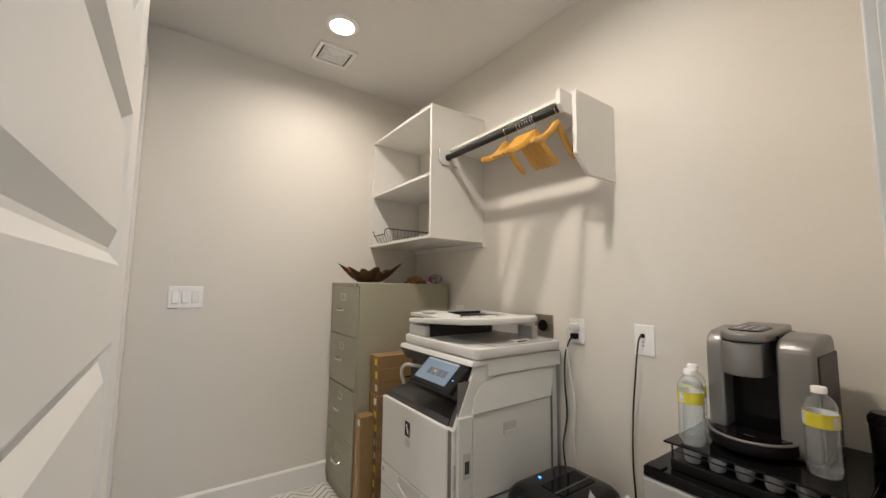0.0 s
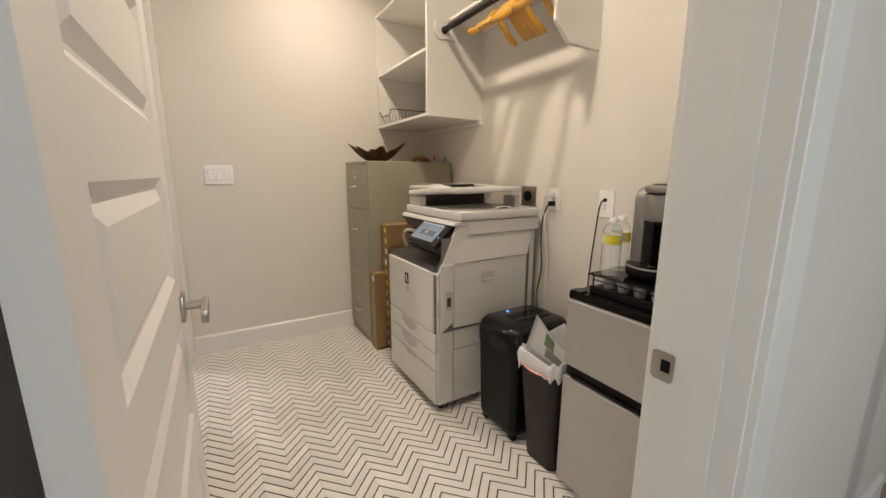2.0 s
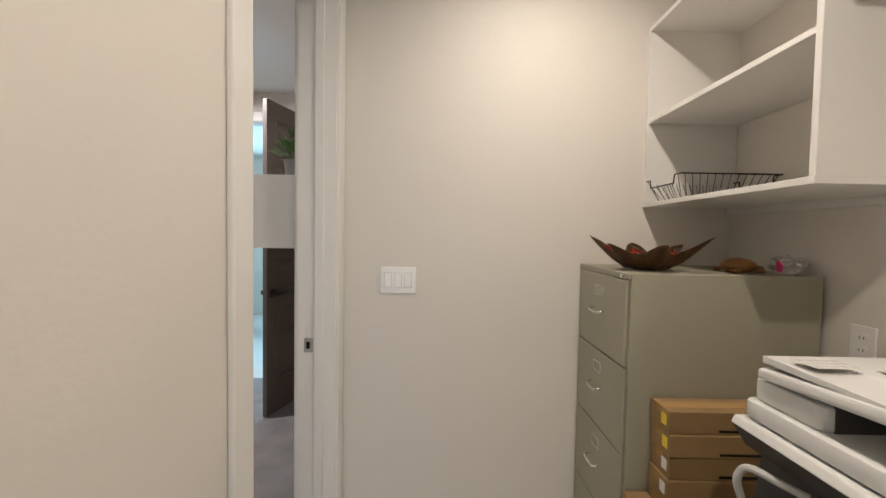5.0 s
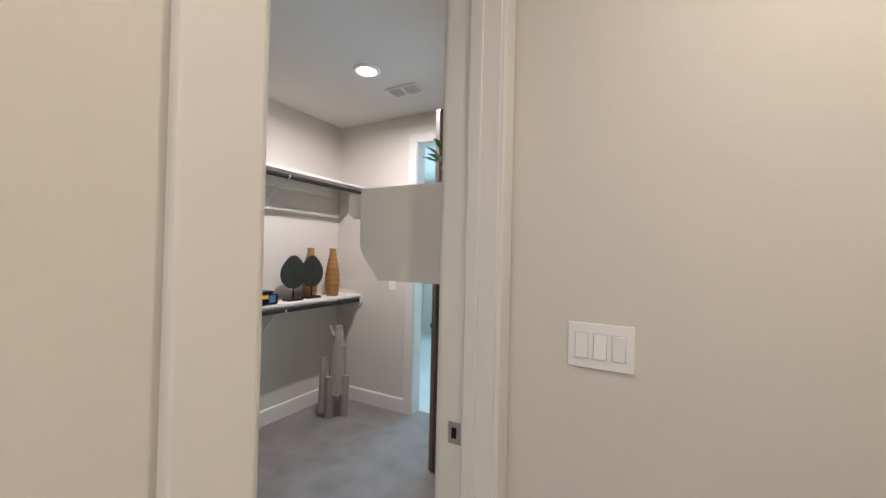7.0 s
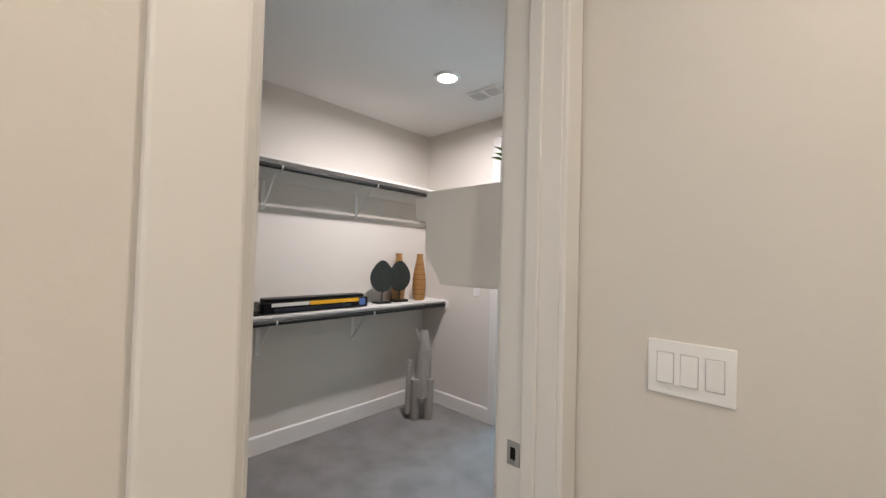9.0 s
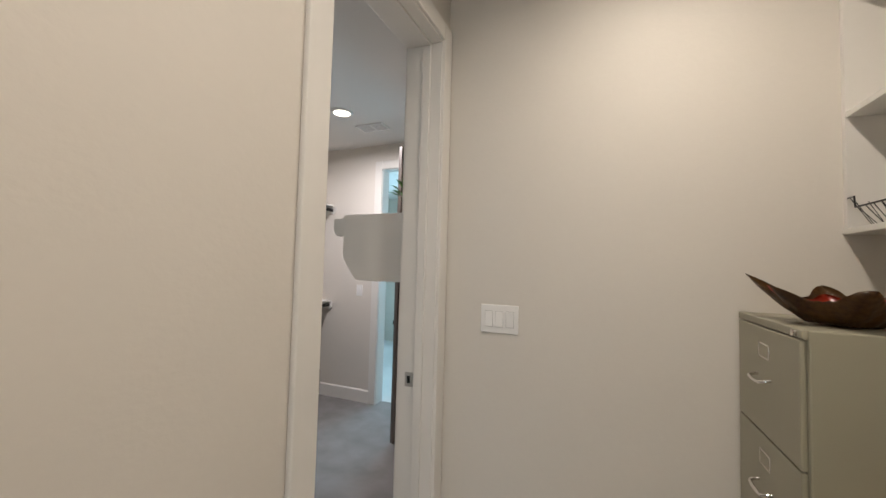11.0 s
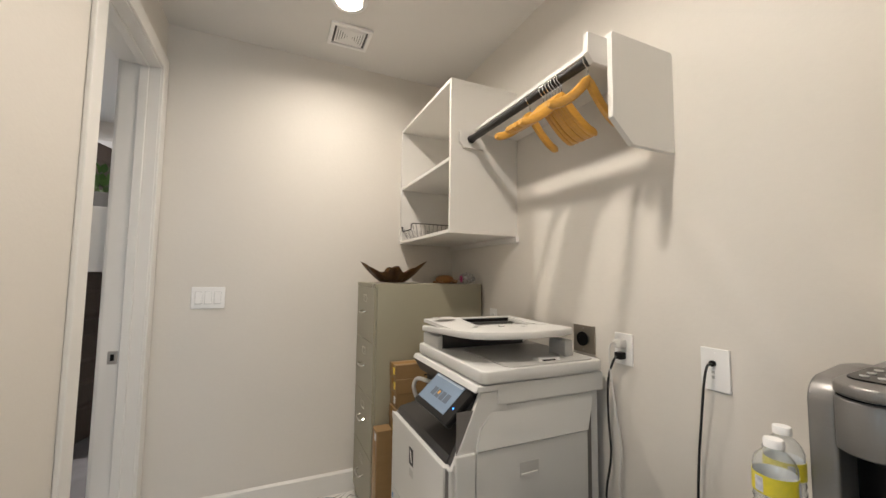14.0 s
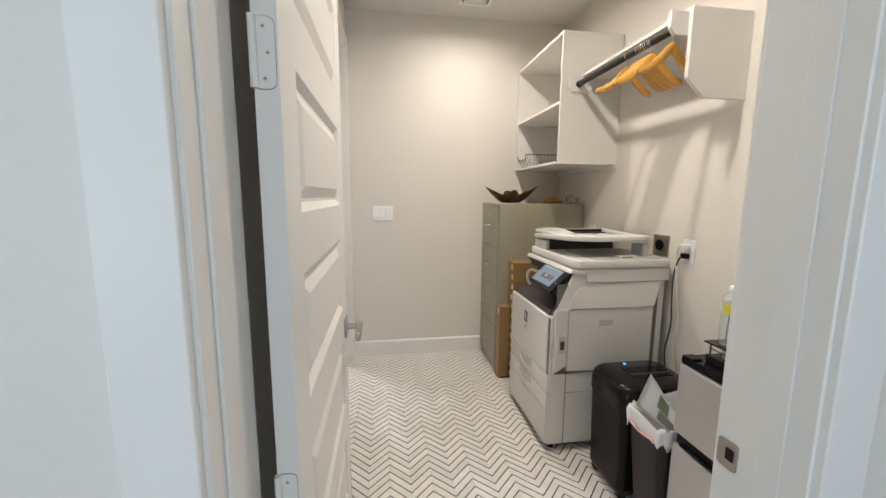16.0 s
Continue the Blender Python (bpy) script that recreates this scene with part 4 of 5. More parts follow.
on_panel("title_bar", boxes((-0.130, 0.088, 0.046, 0.056, 0.0015, 0.0018)), mat("pale_bar", (0.30, 0.36, 0.42), 0.3, emit=0.3))
BLUE = mat("blue_led", (0.05, 0.30, 1.0), 0.4, emit=3.0, stain=0)
on_panel("power_light", cyls(((0.118, -0.022, 0.0), (0.118, -0.022, 0.002), 0.003), seg=12), BLUE, "small lit button")


# ---- shredder, bin, fridge ----
root = thing("paper_shredder", (1.47, 1.18, 0), "tall black paper shredder with a blue light", "shredder")
bm = bmesh.new()
prev = None
for z, w, d, r in ((0.035, 0.33, 0.245, 0.03), (0.06, 0.345, 0.262, 0.035), (0.44, 0.362, 0.285, 0.04)):
    ring = [bm.verts.new((u, v, z)) for u, v in rounded(w, d, r, 5, 1.475, 1.185)]
    if prev:
        for k in range(len(ring)):
            bm.faces.new((prev[k], prev[(k + 1) % len(ring)], ring[(k + 1) % len(ring)], ring[k]))
    else:
        bm.faces.new(ring[::-1])
    prev = ring
bm.faces.new(prev)
part("bin", bm, BLK, root)
bm = bmesh.new()
prev = None
for z, w, d, r in ((0.443, 0.368, 0.292, 0.045), (0.50, 0.372, 0.298, 0.055), (0.535, 0.362, 0.288, 0.06), (0.552, 0.335, 0.262, 0.06), (0.558, 0.300, 0.228, 0.055)):
    ring = [bm.verts.new((u, v, z)) for u, v in rounded(w, d, r, 6, 1.470, 1.183)]
    if prev:
        for k in range(len(ring)):
            bm.faces.new((prev[k], prev[(k + 1) % len(ring)], ring[(k + 1) % len(ring)], ring[k]))
    else:
        bm.faces.new(ring[::-1])
    prev = ring
bm.faces.new(prev)
hd = part("head", bm, mat("shredder_gloss", (0.006, 0.006, 0.0065), 0.18, stain=0.1, spec=0.24), root, "glossy black cutting head", 50)
part("throat_plate", boxes((1.40, 1.60, 1.135, 1.235, 0.5585, 0.5605), bevel=0.0008), GLOSS, hd)
part("paper_slot", boxes((1.395, 1.605, 1.160, 1.168, 0.5606, 0.5616)), PRD, hd)
part("status_light", boxes((1.440, 1.448, 1.272, 1.284, 0.5580, 0.5600)), BLUE, hd, "small blue status light")
for k in range(4):
    part("button", cyls(((1.316 + 0.002 * k, 1.105 + 0.028 * k, 0.546), (1.314 + 0.002 * k, 1.105 + 0.028 * k, 0.550), 0.005), seg=10), CHROME, hd)
for x in (1.335, 1.61):
    for y in (1.085, 1.285):
        part("caster", cyls(((x, y - 0.012, 0.018), (x, y + 0.012, 0.018), 0.018), seg=16), BLK, root)
        part("caster_fork", boxes((x - 0.014, x + 0.014, y - 0.016, y + 0.016, 0.026, 0.040), bevel=0.003), BLK, root)

LINER = mat("white_bin_liner", (0.86, 0.87, 0.89), 0.35, glass=0.25, stain=0.1, stain_scale=12, bump=0.5, bump_scale=35)
BINM = mat("dark_bin_plastic", (0.018, 0.014, 0.013), 0.42, stain=0.2, spec=0.3)
root = thing("waste_bin", (1.45, 0.92, 0), "dark slim waste bin with a white liner, paper inside", "waste bin")
bm = bmesh.new()
prev = None
for z, w, d, r, inner in ((0.0, 0.235, 0.155, 0.03, 0), (0.02, 0.245, 0.165, 0.035, 0), (0.468, 0.320, 0.209, 0.04, 0), (0.468, 0.310, 0.199, 0.036, 1), (0.03, 0.238, 0.156, 0.03, 1)):
    ring = [bm.verts.new((u, v, z)) for u, v in rounded(w, d, r, 5, 1.452, 0.922)]
    if prev:
        for k in range(len(ring)):
            bm.faces.new((prev[k], prev[(k + 1) % len(ring)], ring[(k + 1) % len(ring)], ring[k]))
    else:
        bm.faces.new(ring[::-1])
    prev = ring
bm.faces.new(prev)
part("bucket", bm, BINM, root)
rnd = random.Random(4)
bm = bmesh.new()
prev = None
n_ring = len(rounded(0.3, 0.2, 0.04, 9))
wob = [rnd.uniform(-1, 1) for _ in range(n_ring)]
for j, (z, w, d) in enumerate(((0.432, 0.326, 0.214), (0.450, 0.330, 0.218), (0.474, 0.334, 0.222), (0.490, 0.326, 0.214), (0.482, 0.304, 0.194), (0.40, 0.290, 0.178), (0.25, 0.262, 0.160), (0.12, 0.23, 0.14))):
    ring = []
    for k, (u, v) in enumerate(rounded(w, d, 0.042, 9, 1.452, 0.922)):
        f = 0.0045 * (wob[k] + wob[(k + j) % n_ring] * 0.7)
        low = (0.020 * wob[(k * 3 + 1) % n_ring] if j == 0 else 0.006 * wob[(k + 2 * j) % n_ring])
        dx, dy = u - 1.452, v - 0.922
        q = 1 + f / 0.15 + (0.01 if j < 3 else 0)
        lift = (0.018 + 0.045 * max(0.0, dx / 0.15) + 0.010 * wob[(k * 2) % n_ring]) if 2 <= j <= 4 else 0.0
        ring.append(bm.verts.new((1.452 + dx * q, 0.922 + dy * q, z + low + lift)))
    if prev:
        for k in range(n_ring):
            bm.faces.new((prev[k], prev[(k + 1) % n_ring], ring[(k + 1) % n_ring], ring[k]))
    prev = ring
part("liner", bm, LINER, root, "crumpled white plastic bag", 80)
part("red_tie", tube(smooth_path([(1.286, 1.0, 0.452), (1.279, 0.93, 0.446), (1.283, 0.85, 0.455), (1.33, 0.806, 0.452)], 6), 0.004, 6), mat("red_drawstring", (0.70, 0.34, 0.32), 0.5), root)
PAPER_TOP, PAPER_SIDE, PAPER_FOOT, PAPER_FAR = Vector((1.350, 0.990, 0.642)), Vector((1.312, 1.000, 0.515)), Vector((1.430, 0.855, 0.380)), Vector((1.450, 0.885, 0.480))


def paper_point(u, v, off=0.0):
    """A sheet standing on one corner in the bin, curled about its diagonal."""
    p = PAPER_TOP * (1 - u) * (1 - v) + PAPER_SIDE * u * (1 - v) + PAPER_FAR * (1 - u) * v + PAPER_FOOT * u * v
    bow = 0.030 * math.sin(math.pi * (0.5 + 0.5 * (u - v))) - 0.012 * math.sin(3 * v)
    return p + Vector((0.80, 0.55, 0.1)) * (bow - off)


def paper_grid(u0, u1, v0, v1, n, m_, off):
    bm_ = bmesh.new()
    g_ = [[bm_.verts.new(paper_point(u0 + (u1 - u0) * i / n, v0 + (v1 - v0) * j / m_, off)) for j in range(m_ + 1)] for i in range(n + 1)]
    for i in range(n):
        for j in range(m_):
            bm_.faces.new((g_[i][j], g_[i + 1][j], g_[i + 1][j + 1], g_[i][j + 1]))
    return bm_


bm = paper_grid(0, 1, 0, 1, 9, 9, 0.0)
bmesh.ops.solidify(bm, geom=bm.faces[:], thickness=0.0010)
sheet = part("paper_sheet", bm, mat("white_paper", (0.90, 0.89, 0.88), 0.55), root, "bent white sheet with a green picture", 80)
part("picture", paper_grid(0.12, 0.55, 0.34, 0.58, 5, 5, 0.0035), mat("green_print", (0.11, 0.16, 0.05), 0.5, stain=0.5, stain_scale=40, tone=(0.25, 0.24, 0.18)), sheet, "", 80)
part("picture", paper_grid(0.56, 0.85, 0.40, 0.80, 5, 5, 0.0035), mat("grey_print", (0.22, 0.20, 0.19), 0.5, stain=0.4, stain_scale=40), sheet, "", 80)

FX, FY0, FY1, FZ = 1.318, 0.318, 0.802, 0.806
root = thing("mini_fridge", (1.56, 0.56, 0), "two-door silver mini fridge with a black top", "refrigerator")
part("cabinet", boxes((FX + 0.052, 1.795, FY0 + 0.003, FY1 - 0.003, 0.018, FZ - 0.020), bevel=0.004), BLK, root)
part("top", boxes((FX + 0.006, 1.800, FY0, FY1, FZ - 0.019, FZ + 0.010), bevel=0.005), GLOSS, root, "glossy black top")
for z0, z1 in ((0.530, 0.786), (0.030, 0.482)):
    dr = part("door", boxes((FX, FX + 0.046, FY0, FY1, z0, z1), bevel=0.006), STAINLESS, root, "brushed silver door")
part("grip_band", boxes((FX + 0.016, FX + 0.05, FY0 + 0.003, FY1 - 0.003, 0.4825, 0.5295), bevel=0.003), BLK, root, "black recessed grip between the doors")
part("grip_lip", boxes((FX + 0.002, FX + 0.022, FY0 + 0.03, FY1 - 0.03, 0.486, 0.497), bevel=0.003), GLOSS, root)
part("hinge", boxes((FX + 0.004, FX + 0.045, FY1 - 0.05, FY1 - 0.008, FZ + 0.0105, FZ + 0.0155), bevel=0.001), BLK, root)
for y in (FY0 + 0.05, FY1 - 0.05):
    part("foot", cyls(((FX + 0.07, y, 0.0), (FX + 0.07, y, 0.020), 0.016), seg=16), BLK, root)
    part("foot", cyls(((1.75, y, 0.0), (1.75, y, 0.020), 0.016), seg=16), BLK, root)

# ---- coffee corner ----
TZ = 0.8165
WIRE = mat("black_wire", (0.012, 0.012, 0.012), 0.3, 0.2)
root = thing("pod_rack", (1.55, 0.57, TZ), "black wire coffee pod drawer with glass-black top", "pod holder")
part("top_plate", boxes((1.372, 1.752, 0.375, 0.766, TZ + 0.0615, TZ + 0.0670), bevel=0.002), GLOSS, root)
part("base_plate", boxes((1.375, 1.725, 0.380, 0.747, TZ, TZ + 0.0155), bevel=0.001), BLK, root)
for y in (0.379, 0.748):
    part("side_frame", tube([(1.385, y, TZ + 0.003), (1.385, y, TZ + 0.060), (1.40, y, TZ + 0.0625), (1.71, y, TZ + 0.0625), (1.726, y, TZ + 0.055), (1.726, y, TZ + 0.003), (1.385, y, TZ + 0.003)], 0.003, 6), WIRE, root)
for z in (0.020, 0.046):
    part("rail", tube([(1.380, 0.379, TZ + z), (1.380, 0.748, TZ + z)], 0.0022, 6), WIRE, root)
part("front_lip", boxes((1.362, 1.374, 0.382, 0.745, TZ + 0.001, TZ + 0.028), bevel=0.003), BLK, root)
# white pod plastic, greyed in colour for the shade inside the rack
PODW = mat("pod_plastic_shaded", (0.42, 0.41, 0.40), 0.4, rnd=0.15)
PODL = mat("pod_lid", (0.42, 0.40, 0.38), 0.35, 0.3, stain=0.4, stain_scale=60, rnd=0.3)
pod = thing("coffee_pod", (1.424, 0.415, TZ + 0.016), "white plastic coffee pod in the rack", "coffee pod", "coffee pods in the rack")
part("cup", lathe([(0.0, 0.0), (0.0165, 0.0), (0.0185, 0.004), (0.0225, 0.040), (0.0255, 0.041), (0.0255, 0.0435), (0.0, 0.0435)], 20, (1.424, 0.415, TZ + 0.016)), PODW, pod)
part("lid", lathe([(0.0, 0.0436), (0.024, 0.0436), (0.024, 0.0445), (0.0, 0.0445)], 20, (1.424, 0.415, TZ + 0.016)), PODL, pod)
for i in range(3):
    for k in range(6):
        if (i, k) != (0, 0):
            copy_thing(pod, pose(1.424 + 0.072 * i, 0.415 + 0.0595 * k, TZ + 0.016, 0, 0, 40 * k + 70 * i))

# coffee maker
CZ0 = TZ + 0.0675
MET = mat("coffee_silver", (0.27, 0.26, 0.25), 0.40, 0.7, grain=0.08, grain_scale=90, stretch=(1, 1, 8), stain=0.1)
root = thing("coffee_maker", (1.58, 0.585, CZ0), "silver and black single-cup coffee maker", "coffee maker")
SLIT = 0.548                      # the dark gap between brewer and water tank


def shell_profile(top, front):
    """A tall side with a rounded shoulder at the front and a softer one at the back."""
    pts = [(front + 0.004, CZ0 + 0.002), (front, CZ0 + 0.03), (front, CZ0 + top - 0.055)]
    for k in range(1, 8):
        a = radians(180 - 90 * k / 7)
        pts.append((front + 0.050 + 0.050 * math.cos(a), CZ0 + top - 0.055 + 0.045 * math.sin(a)))
    pts += [(1.60, CZ0 + top), (1.665, CZ0 + top - 0.004)]
    for k in range(1, 6):
        a = radians(90 - 80 * k / 5)
        pts.append((1.672 + 0.035 * math.cos(a), CZ0 + top - 0.039 + 0.035 * math.sin(a)))
    return pts + [(1.712, CZ0 + 0.002)]


def plan_curve(front, side0, side1, back, bow, n=12):
    """A plan outline with a bowed front edge between two sides."""
    pts = []
    for k in range(n + 1):
        u = -1 + 2 * k / n
        pts.append((front + bow * u * u, (side0 + side1) / 2 + u * (side1 - side0) / 2))
    return pts + [(back, side1), (back, side0)]


part("side_shell", prism(shell_profile(0.318, 1.468), "y", 0.652, 0.694, 0.007), MET, root, "brushed silver side", 60)
part("water_tank", prism(shell_profile(0.312, 1.474), "y", 0.462, SLIT - 0.010, 0.010), MET, root, "brushed silver water tank cover", 60)
part("tank_side", boxes((1.50, 1.70, 0.4575, 0.4630, CZ0 + 0.01, CZ0 + 0.262), bevel=0.002), PRD, root, "smoky tank wall")
part("core", prism([(1.532, CZ0), (1.532, CZ0 + 0.302), (1.69, CZ0 + 0.308), (1.70, CZ0)], "y", SLIT - 0.0095, 0.6515), BLK, root, "black body")
part("cup_bay", boxes((1.5265, 1.5315, SLIT + 0.002, 0.649, CZ0 + 0.045, CZ0 + 0.20)), GLOSS, root, "glossy black cup bay")
part("brew_head", prism(plan_curve(1.432, SLIT + 0.012, 0.6515, 1.535, 0.026), "z", CZ0 + 0.196, CZ0 + 0.285, 0.004), MET, root, "bowed silver brew head", 60)
part("head_seam", prism(plan_curve(1.437, SLIT + 0.014, 0.6500, 1.535, 0.026), "z", CZ0 + 0.2852, CZ0 + 0.2885), BLK, root)
bm = prism(plan_curve(1.424, SLIT - 0.002, 0.6530, 1.690, 0.034), "z", CZ0 + 0.289, CZ0 + 0.312, 0.007)
for v in bm.verts:
    v.co.z += 0.055 * (v.co.x - 1.424) if v.co.z > CZ0 + 0.300 else 0.0
part("lid", bm, MET, root, "silver lift lid with a bright rim", 60)
cp_ = part("control_panel", bmesh.new(), GLOSS, root, "black oval control panel")
bm = prism(rounded(0.125, 0.082, 0.026, 6, 1.528, 0.602), "z", CZ0 + 0.3100, CZ0 + 0.3150, 0.0012)
bm.transform(Matrix.Translation(-root.location))
for v in bm.verts:
    v.co.z += 0.055 * (v.co.x + root.location.x - 1.424)
bm.to_mesh(cp_.data)
bm.free()
for i in range(3):
    for k in range(3):
        x, y = 1.494 + 0.030 * i, 0.579 + 0.022 * k
        z = CZ0 + 0.3152 + 0.055 * (x - 1.424)
        part("key", cyls(((x, y, z - 0.001), (x, y, z + 0.0012), 0.0062), seg=12), PRG, cp_)
part("base", boxes((1.500, 1.708, 0.468, 0.694, CZ0, CZ0 + 0.012), bevel=0.003), BLK, root)
arc = [(1.500 + 0.118 * math.cos(radians(a)), 0.600 + 0.100 * math.sin(radians(a))) for a in range(92, 270, 8)]
part("drip_tray", prism(arc + [(1.530, 0.501), (1.530, 0.699)], "z", CZ0 + 0.0125, CZ0 + 0.044, 0.005), BLK, root, "half-round black drip tray")
part("drip_plate", prism([(1.505 + (x - 1.50) * 0.90, 0.600 + (y - 0.600) * 0.90) for x, y in arc] + [(1.526, 0.512), (1.526, 0.688)], "z", CZ0 + 0.0442, CZ0 + 0.0470), GLOSS, root)
part("tray_rim", tube([(1.500 + (x - 1.50) * 0.985, 0.600 + (y - 0.600) * 0.985, CZ0 + 0.0445) for x, y in arc], 0.0034, 8), MET, root, "bright rim")
part("drip_slot", boxes((1.436, 1.446, 0.580, 0.604, CZ0 + 0.0471, CZ0 + 0.0482), bevel=0.0003), CHROME, root)
part("spout", cyls(((1.495, 0.602, CZ0 + 0.180), (1.495, 0.602, CZ0 + 0.197), 0.016), seg=18), BLK, root)

root.location.x += 0.030

PET = bpy.data.materials.new("clear_bottle_plastic")
PET.use_nodes = True
_b = PET.node_tree.nodes["Principled BSDF"]
_b.inputs["Base Color"].default_value = (0.96, 0.98, 0.98, 1)
_b.inputs["Roughness"].default_value, _b.inputs["IOR"].default_value, _b.inputs["Transmission Weight"].default_value = 0.04, 1.45, 0.97
YLAB = mat("yellow_label", (0.68, 0.56, 0.03), 0.4, stain=0.5, stain_scale=60, tone=(0.42, 0.42, 0.05))
LMARK = mat("label_mark", (0.62, 0.63, 0.66), 0.5, stain=0.5, stain_scale=120, tone=(0.16, 0.17, 0.28))
bot = thing("water_bottle", (1.408, 0.704, CZ0), "clear plastic water bottle with a yellow label", "bottle", "water bottles by the coffee maker")
b0 = (1.408, 0.704, CZ0)
prof = [(0.0, 0.004), (0.022, 0.0), (0.030, 0.006), (0.0325, 0.020)]
for k in range(5):
    z = 0.026 + k * 0.016
    prof += [(0.0325, z), (0.0300, z + 0.006), (0.0325, z + 0.012)]
prof += [(0.031, 0.106), (0.0316, 0.110), (0.0316, 0.152), (0.0312, 0.160), (0.0270, 0.171), (0.0195, 0.180), (0.0130, 0.185), (0.0125, 0.192)]
inner = [(max(r_ - 0.0007, 0.0), z + (0.0007 if k < 3 else 0.0)) for k, (r_, z) in enumerate(prof)]
part("shell", lathe(prof + inner[::-1], 28, b0, False), PET, bot, "clear ribbed plastic", 60).visible_shadow = False
_p = part("label_band", lathe([(0.0320, 0.114), (0.0327, 0.114), (0.0327, 0.146), (0.0320, 0.146)], 28, b0, False), YLAB, bot, "yellow paper label")
part("label_back", lathe([(0.0319, 0.114), (0.0319, 0.146)], 28, b0, False), PLW, _p, "white back of the label")
for a0 in (150, 270, 30):
    bm = bmesh.new()
    vs0, vs1 = [], []
    for k in range(6):
        a = radians(a0 + k * 5)
        vs0.append(bm.verts.new((b0[0] + 0.0330 * math.cos(a), b0[1] + 0.0330 * math.sin(a), b0[2] + 0.117)))
        vs1.append(bm.verts.new((b0[0] + 0.0330 * math.cos(a), b0[1] + 0.0330 * math.sin(a), b0[2] + 0.142)))
    for k in range(5):
        bm.faces.new((vs0[k], vs0[k + 1], vs1[k + 1], vs1[k]))
    part("label_mark", bm, LMARK, bot, "", 80)
part("cap", lathe([(0.0, 0.2030), (0.0135, 0.2030), (0.0148, 0.2005), (0.0148, 0.1890), (0.0128, 0.1890), (0.0128, 0.1925), (0.0, 0.1925)], 24, b0), PLW, bot, "white screw cap")
copy_thing(bot, pose(1.494, 0.730, CZ0, 0, 0, 65))
copy_thing(bot, pose(1.468, 0.452, CZ0, 0, 0, 200))

root = thing("travel_mug", (1.66, 0.362, TZ), "black travel mug standing beside the coffee maker", "mug")
part("cup", lathe([(0.0, 0.0), (0.030, 0.0), (0.033, 0.004), (0.040, 0.16), (0.040, 0.17), (0.0, 0.17)], 24, (1.66, 0.362, TZ)), BLK, root)
part("lid", lathe([(0.0, 0.171), (0.042, 0.171), (0.042, 0.185), (0.034, 0.197), (0.0, 0.197)], 24, (1.66, 0.362, TZ)), GLOSS, root)

# ---- on the cabinet and in the cubby ----
root = thing("carved_bowl", (1.262, 2.545, 1.3205), "dark carved wooden bowl with six pointed tips", "bowl")
BOWL = mat("dark_carved_wood", (0.050, 0.016, 0.008), 0.30, stain=0.5, stain_scale=26, grain=0.4, grain_scale=80, tone=(0.20, 0.11, 0.03), bump=0.5, bump_scale=60)
BOWLIN = mat("red_lacquer", (0.42, 0.035, 0.015), 0.28, stain=0.4, stain_scale=18)
def star(r_out, r_in, z_out, z_in, off, inner):
    """A six-tipped dish, two opposite tips longer and higher than the others."""
    bm = bmesh.new()
    n, m_ = 72, 8
    grid = []
    for i in range(n):
        a = 2 * math.pi * i / n
        b = a - radians(139)
        sp = (0.5 + 0.5 * math.cos(6 * b)) ** 1.8
        main = math.cos(b) ** 2
        R = r_in + (r_out * (0.72 + 0.28 * main) - r_in) * sp
        Z = z_in + (z_out * (0.66 + 0.34 * main) - z_in) * sp
        col_ = []
        for j in range(m_ + 1):
            u = j / m_
            r = 0.070 + (R - 0.070) * u
            z = off + Z * u ** 1.35 + (0.006 * noise.noise(Vector((9 * math.cos(a), 9 * math.sin(a), 3 * u))) if not inner else 0.0)
            col_.append(bm.verts.new((1.262 + r * math.cos(a), 2.545 + r * math.sin(a), 1.3205 + z)))
        grid.append(col_)
    for i in range(n):
        for j in range(m_):
            bm.faces.new((grid[i][j], grid[(i + 1) % n][j], grid[(i + 1) % n][j + 1], grid[i][j + 1]))
    bm.faces.new([g[0] for g in grid])
    bmesh.ops.solidify(bm, geom=bm.faces[:], thickness=0.005)
    return bm
part("shell", star(0.222, 0.120, 0.128, 0.060, 0.006, False), BOWL, root, "", 60)
part("lining", star(0.165, 0.106, 0.085, 0.048, 0.013, True), BOWLIN, root, "red lacquered inside", 60)

root = thing("wooden_turtle", (1.60, 2.52, 1.3205), "small carved wooden turtle ornament on the cabinet", "ornament")
TUR = mat("amber_wood", (0.30, 0.14, 0.04), 0.35, stain=0.4, stain_scale=30)
bm = bmesh.new()
bmesh.ops.create_uvsphere(bm, u_segments=20, v_segments=12, radius=1.0, matrix=Matrix.Translation((1.60, 2.52, 1.345)) @ Matrix.Diagonal((0.062, 0.048, 0.030, 1)))
part("shell", bm, TUR, root, "", 60)
for x, y in ((1.555, 2.475), (1.65, 2.475), (1.555, 2.565), (1.65, 2.565)):
    bm = bmesh.new()
    bmesh.ops.create_uvsphere(bm, u_segments=10, v_segments=6, radius=1.0, matrix=Matrix.Translation((x, y, 1.328)) @ Matrix.Diagonal((0.020, 0.014, 0.0075, 1)))
    part("flipper", bm, TUR, root, "", 60)
bm = bmesh.new()
bmesh.ops.create_uvsphere(bm, u_segments=12, v_segments=8, radius=1.0, matrix=Matrix.Translation((1.672, 2.515, 1.334)) @ Matrix.Diagonal((0.022, 0.013, 0.012, 1)))
part("head", bm, TUR, root, "", 60)

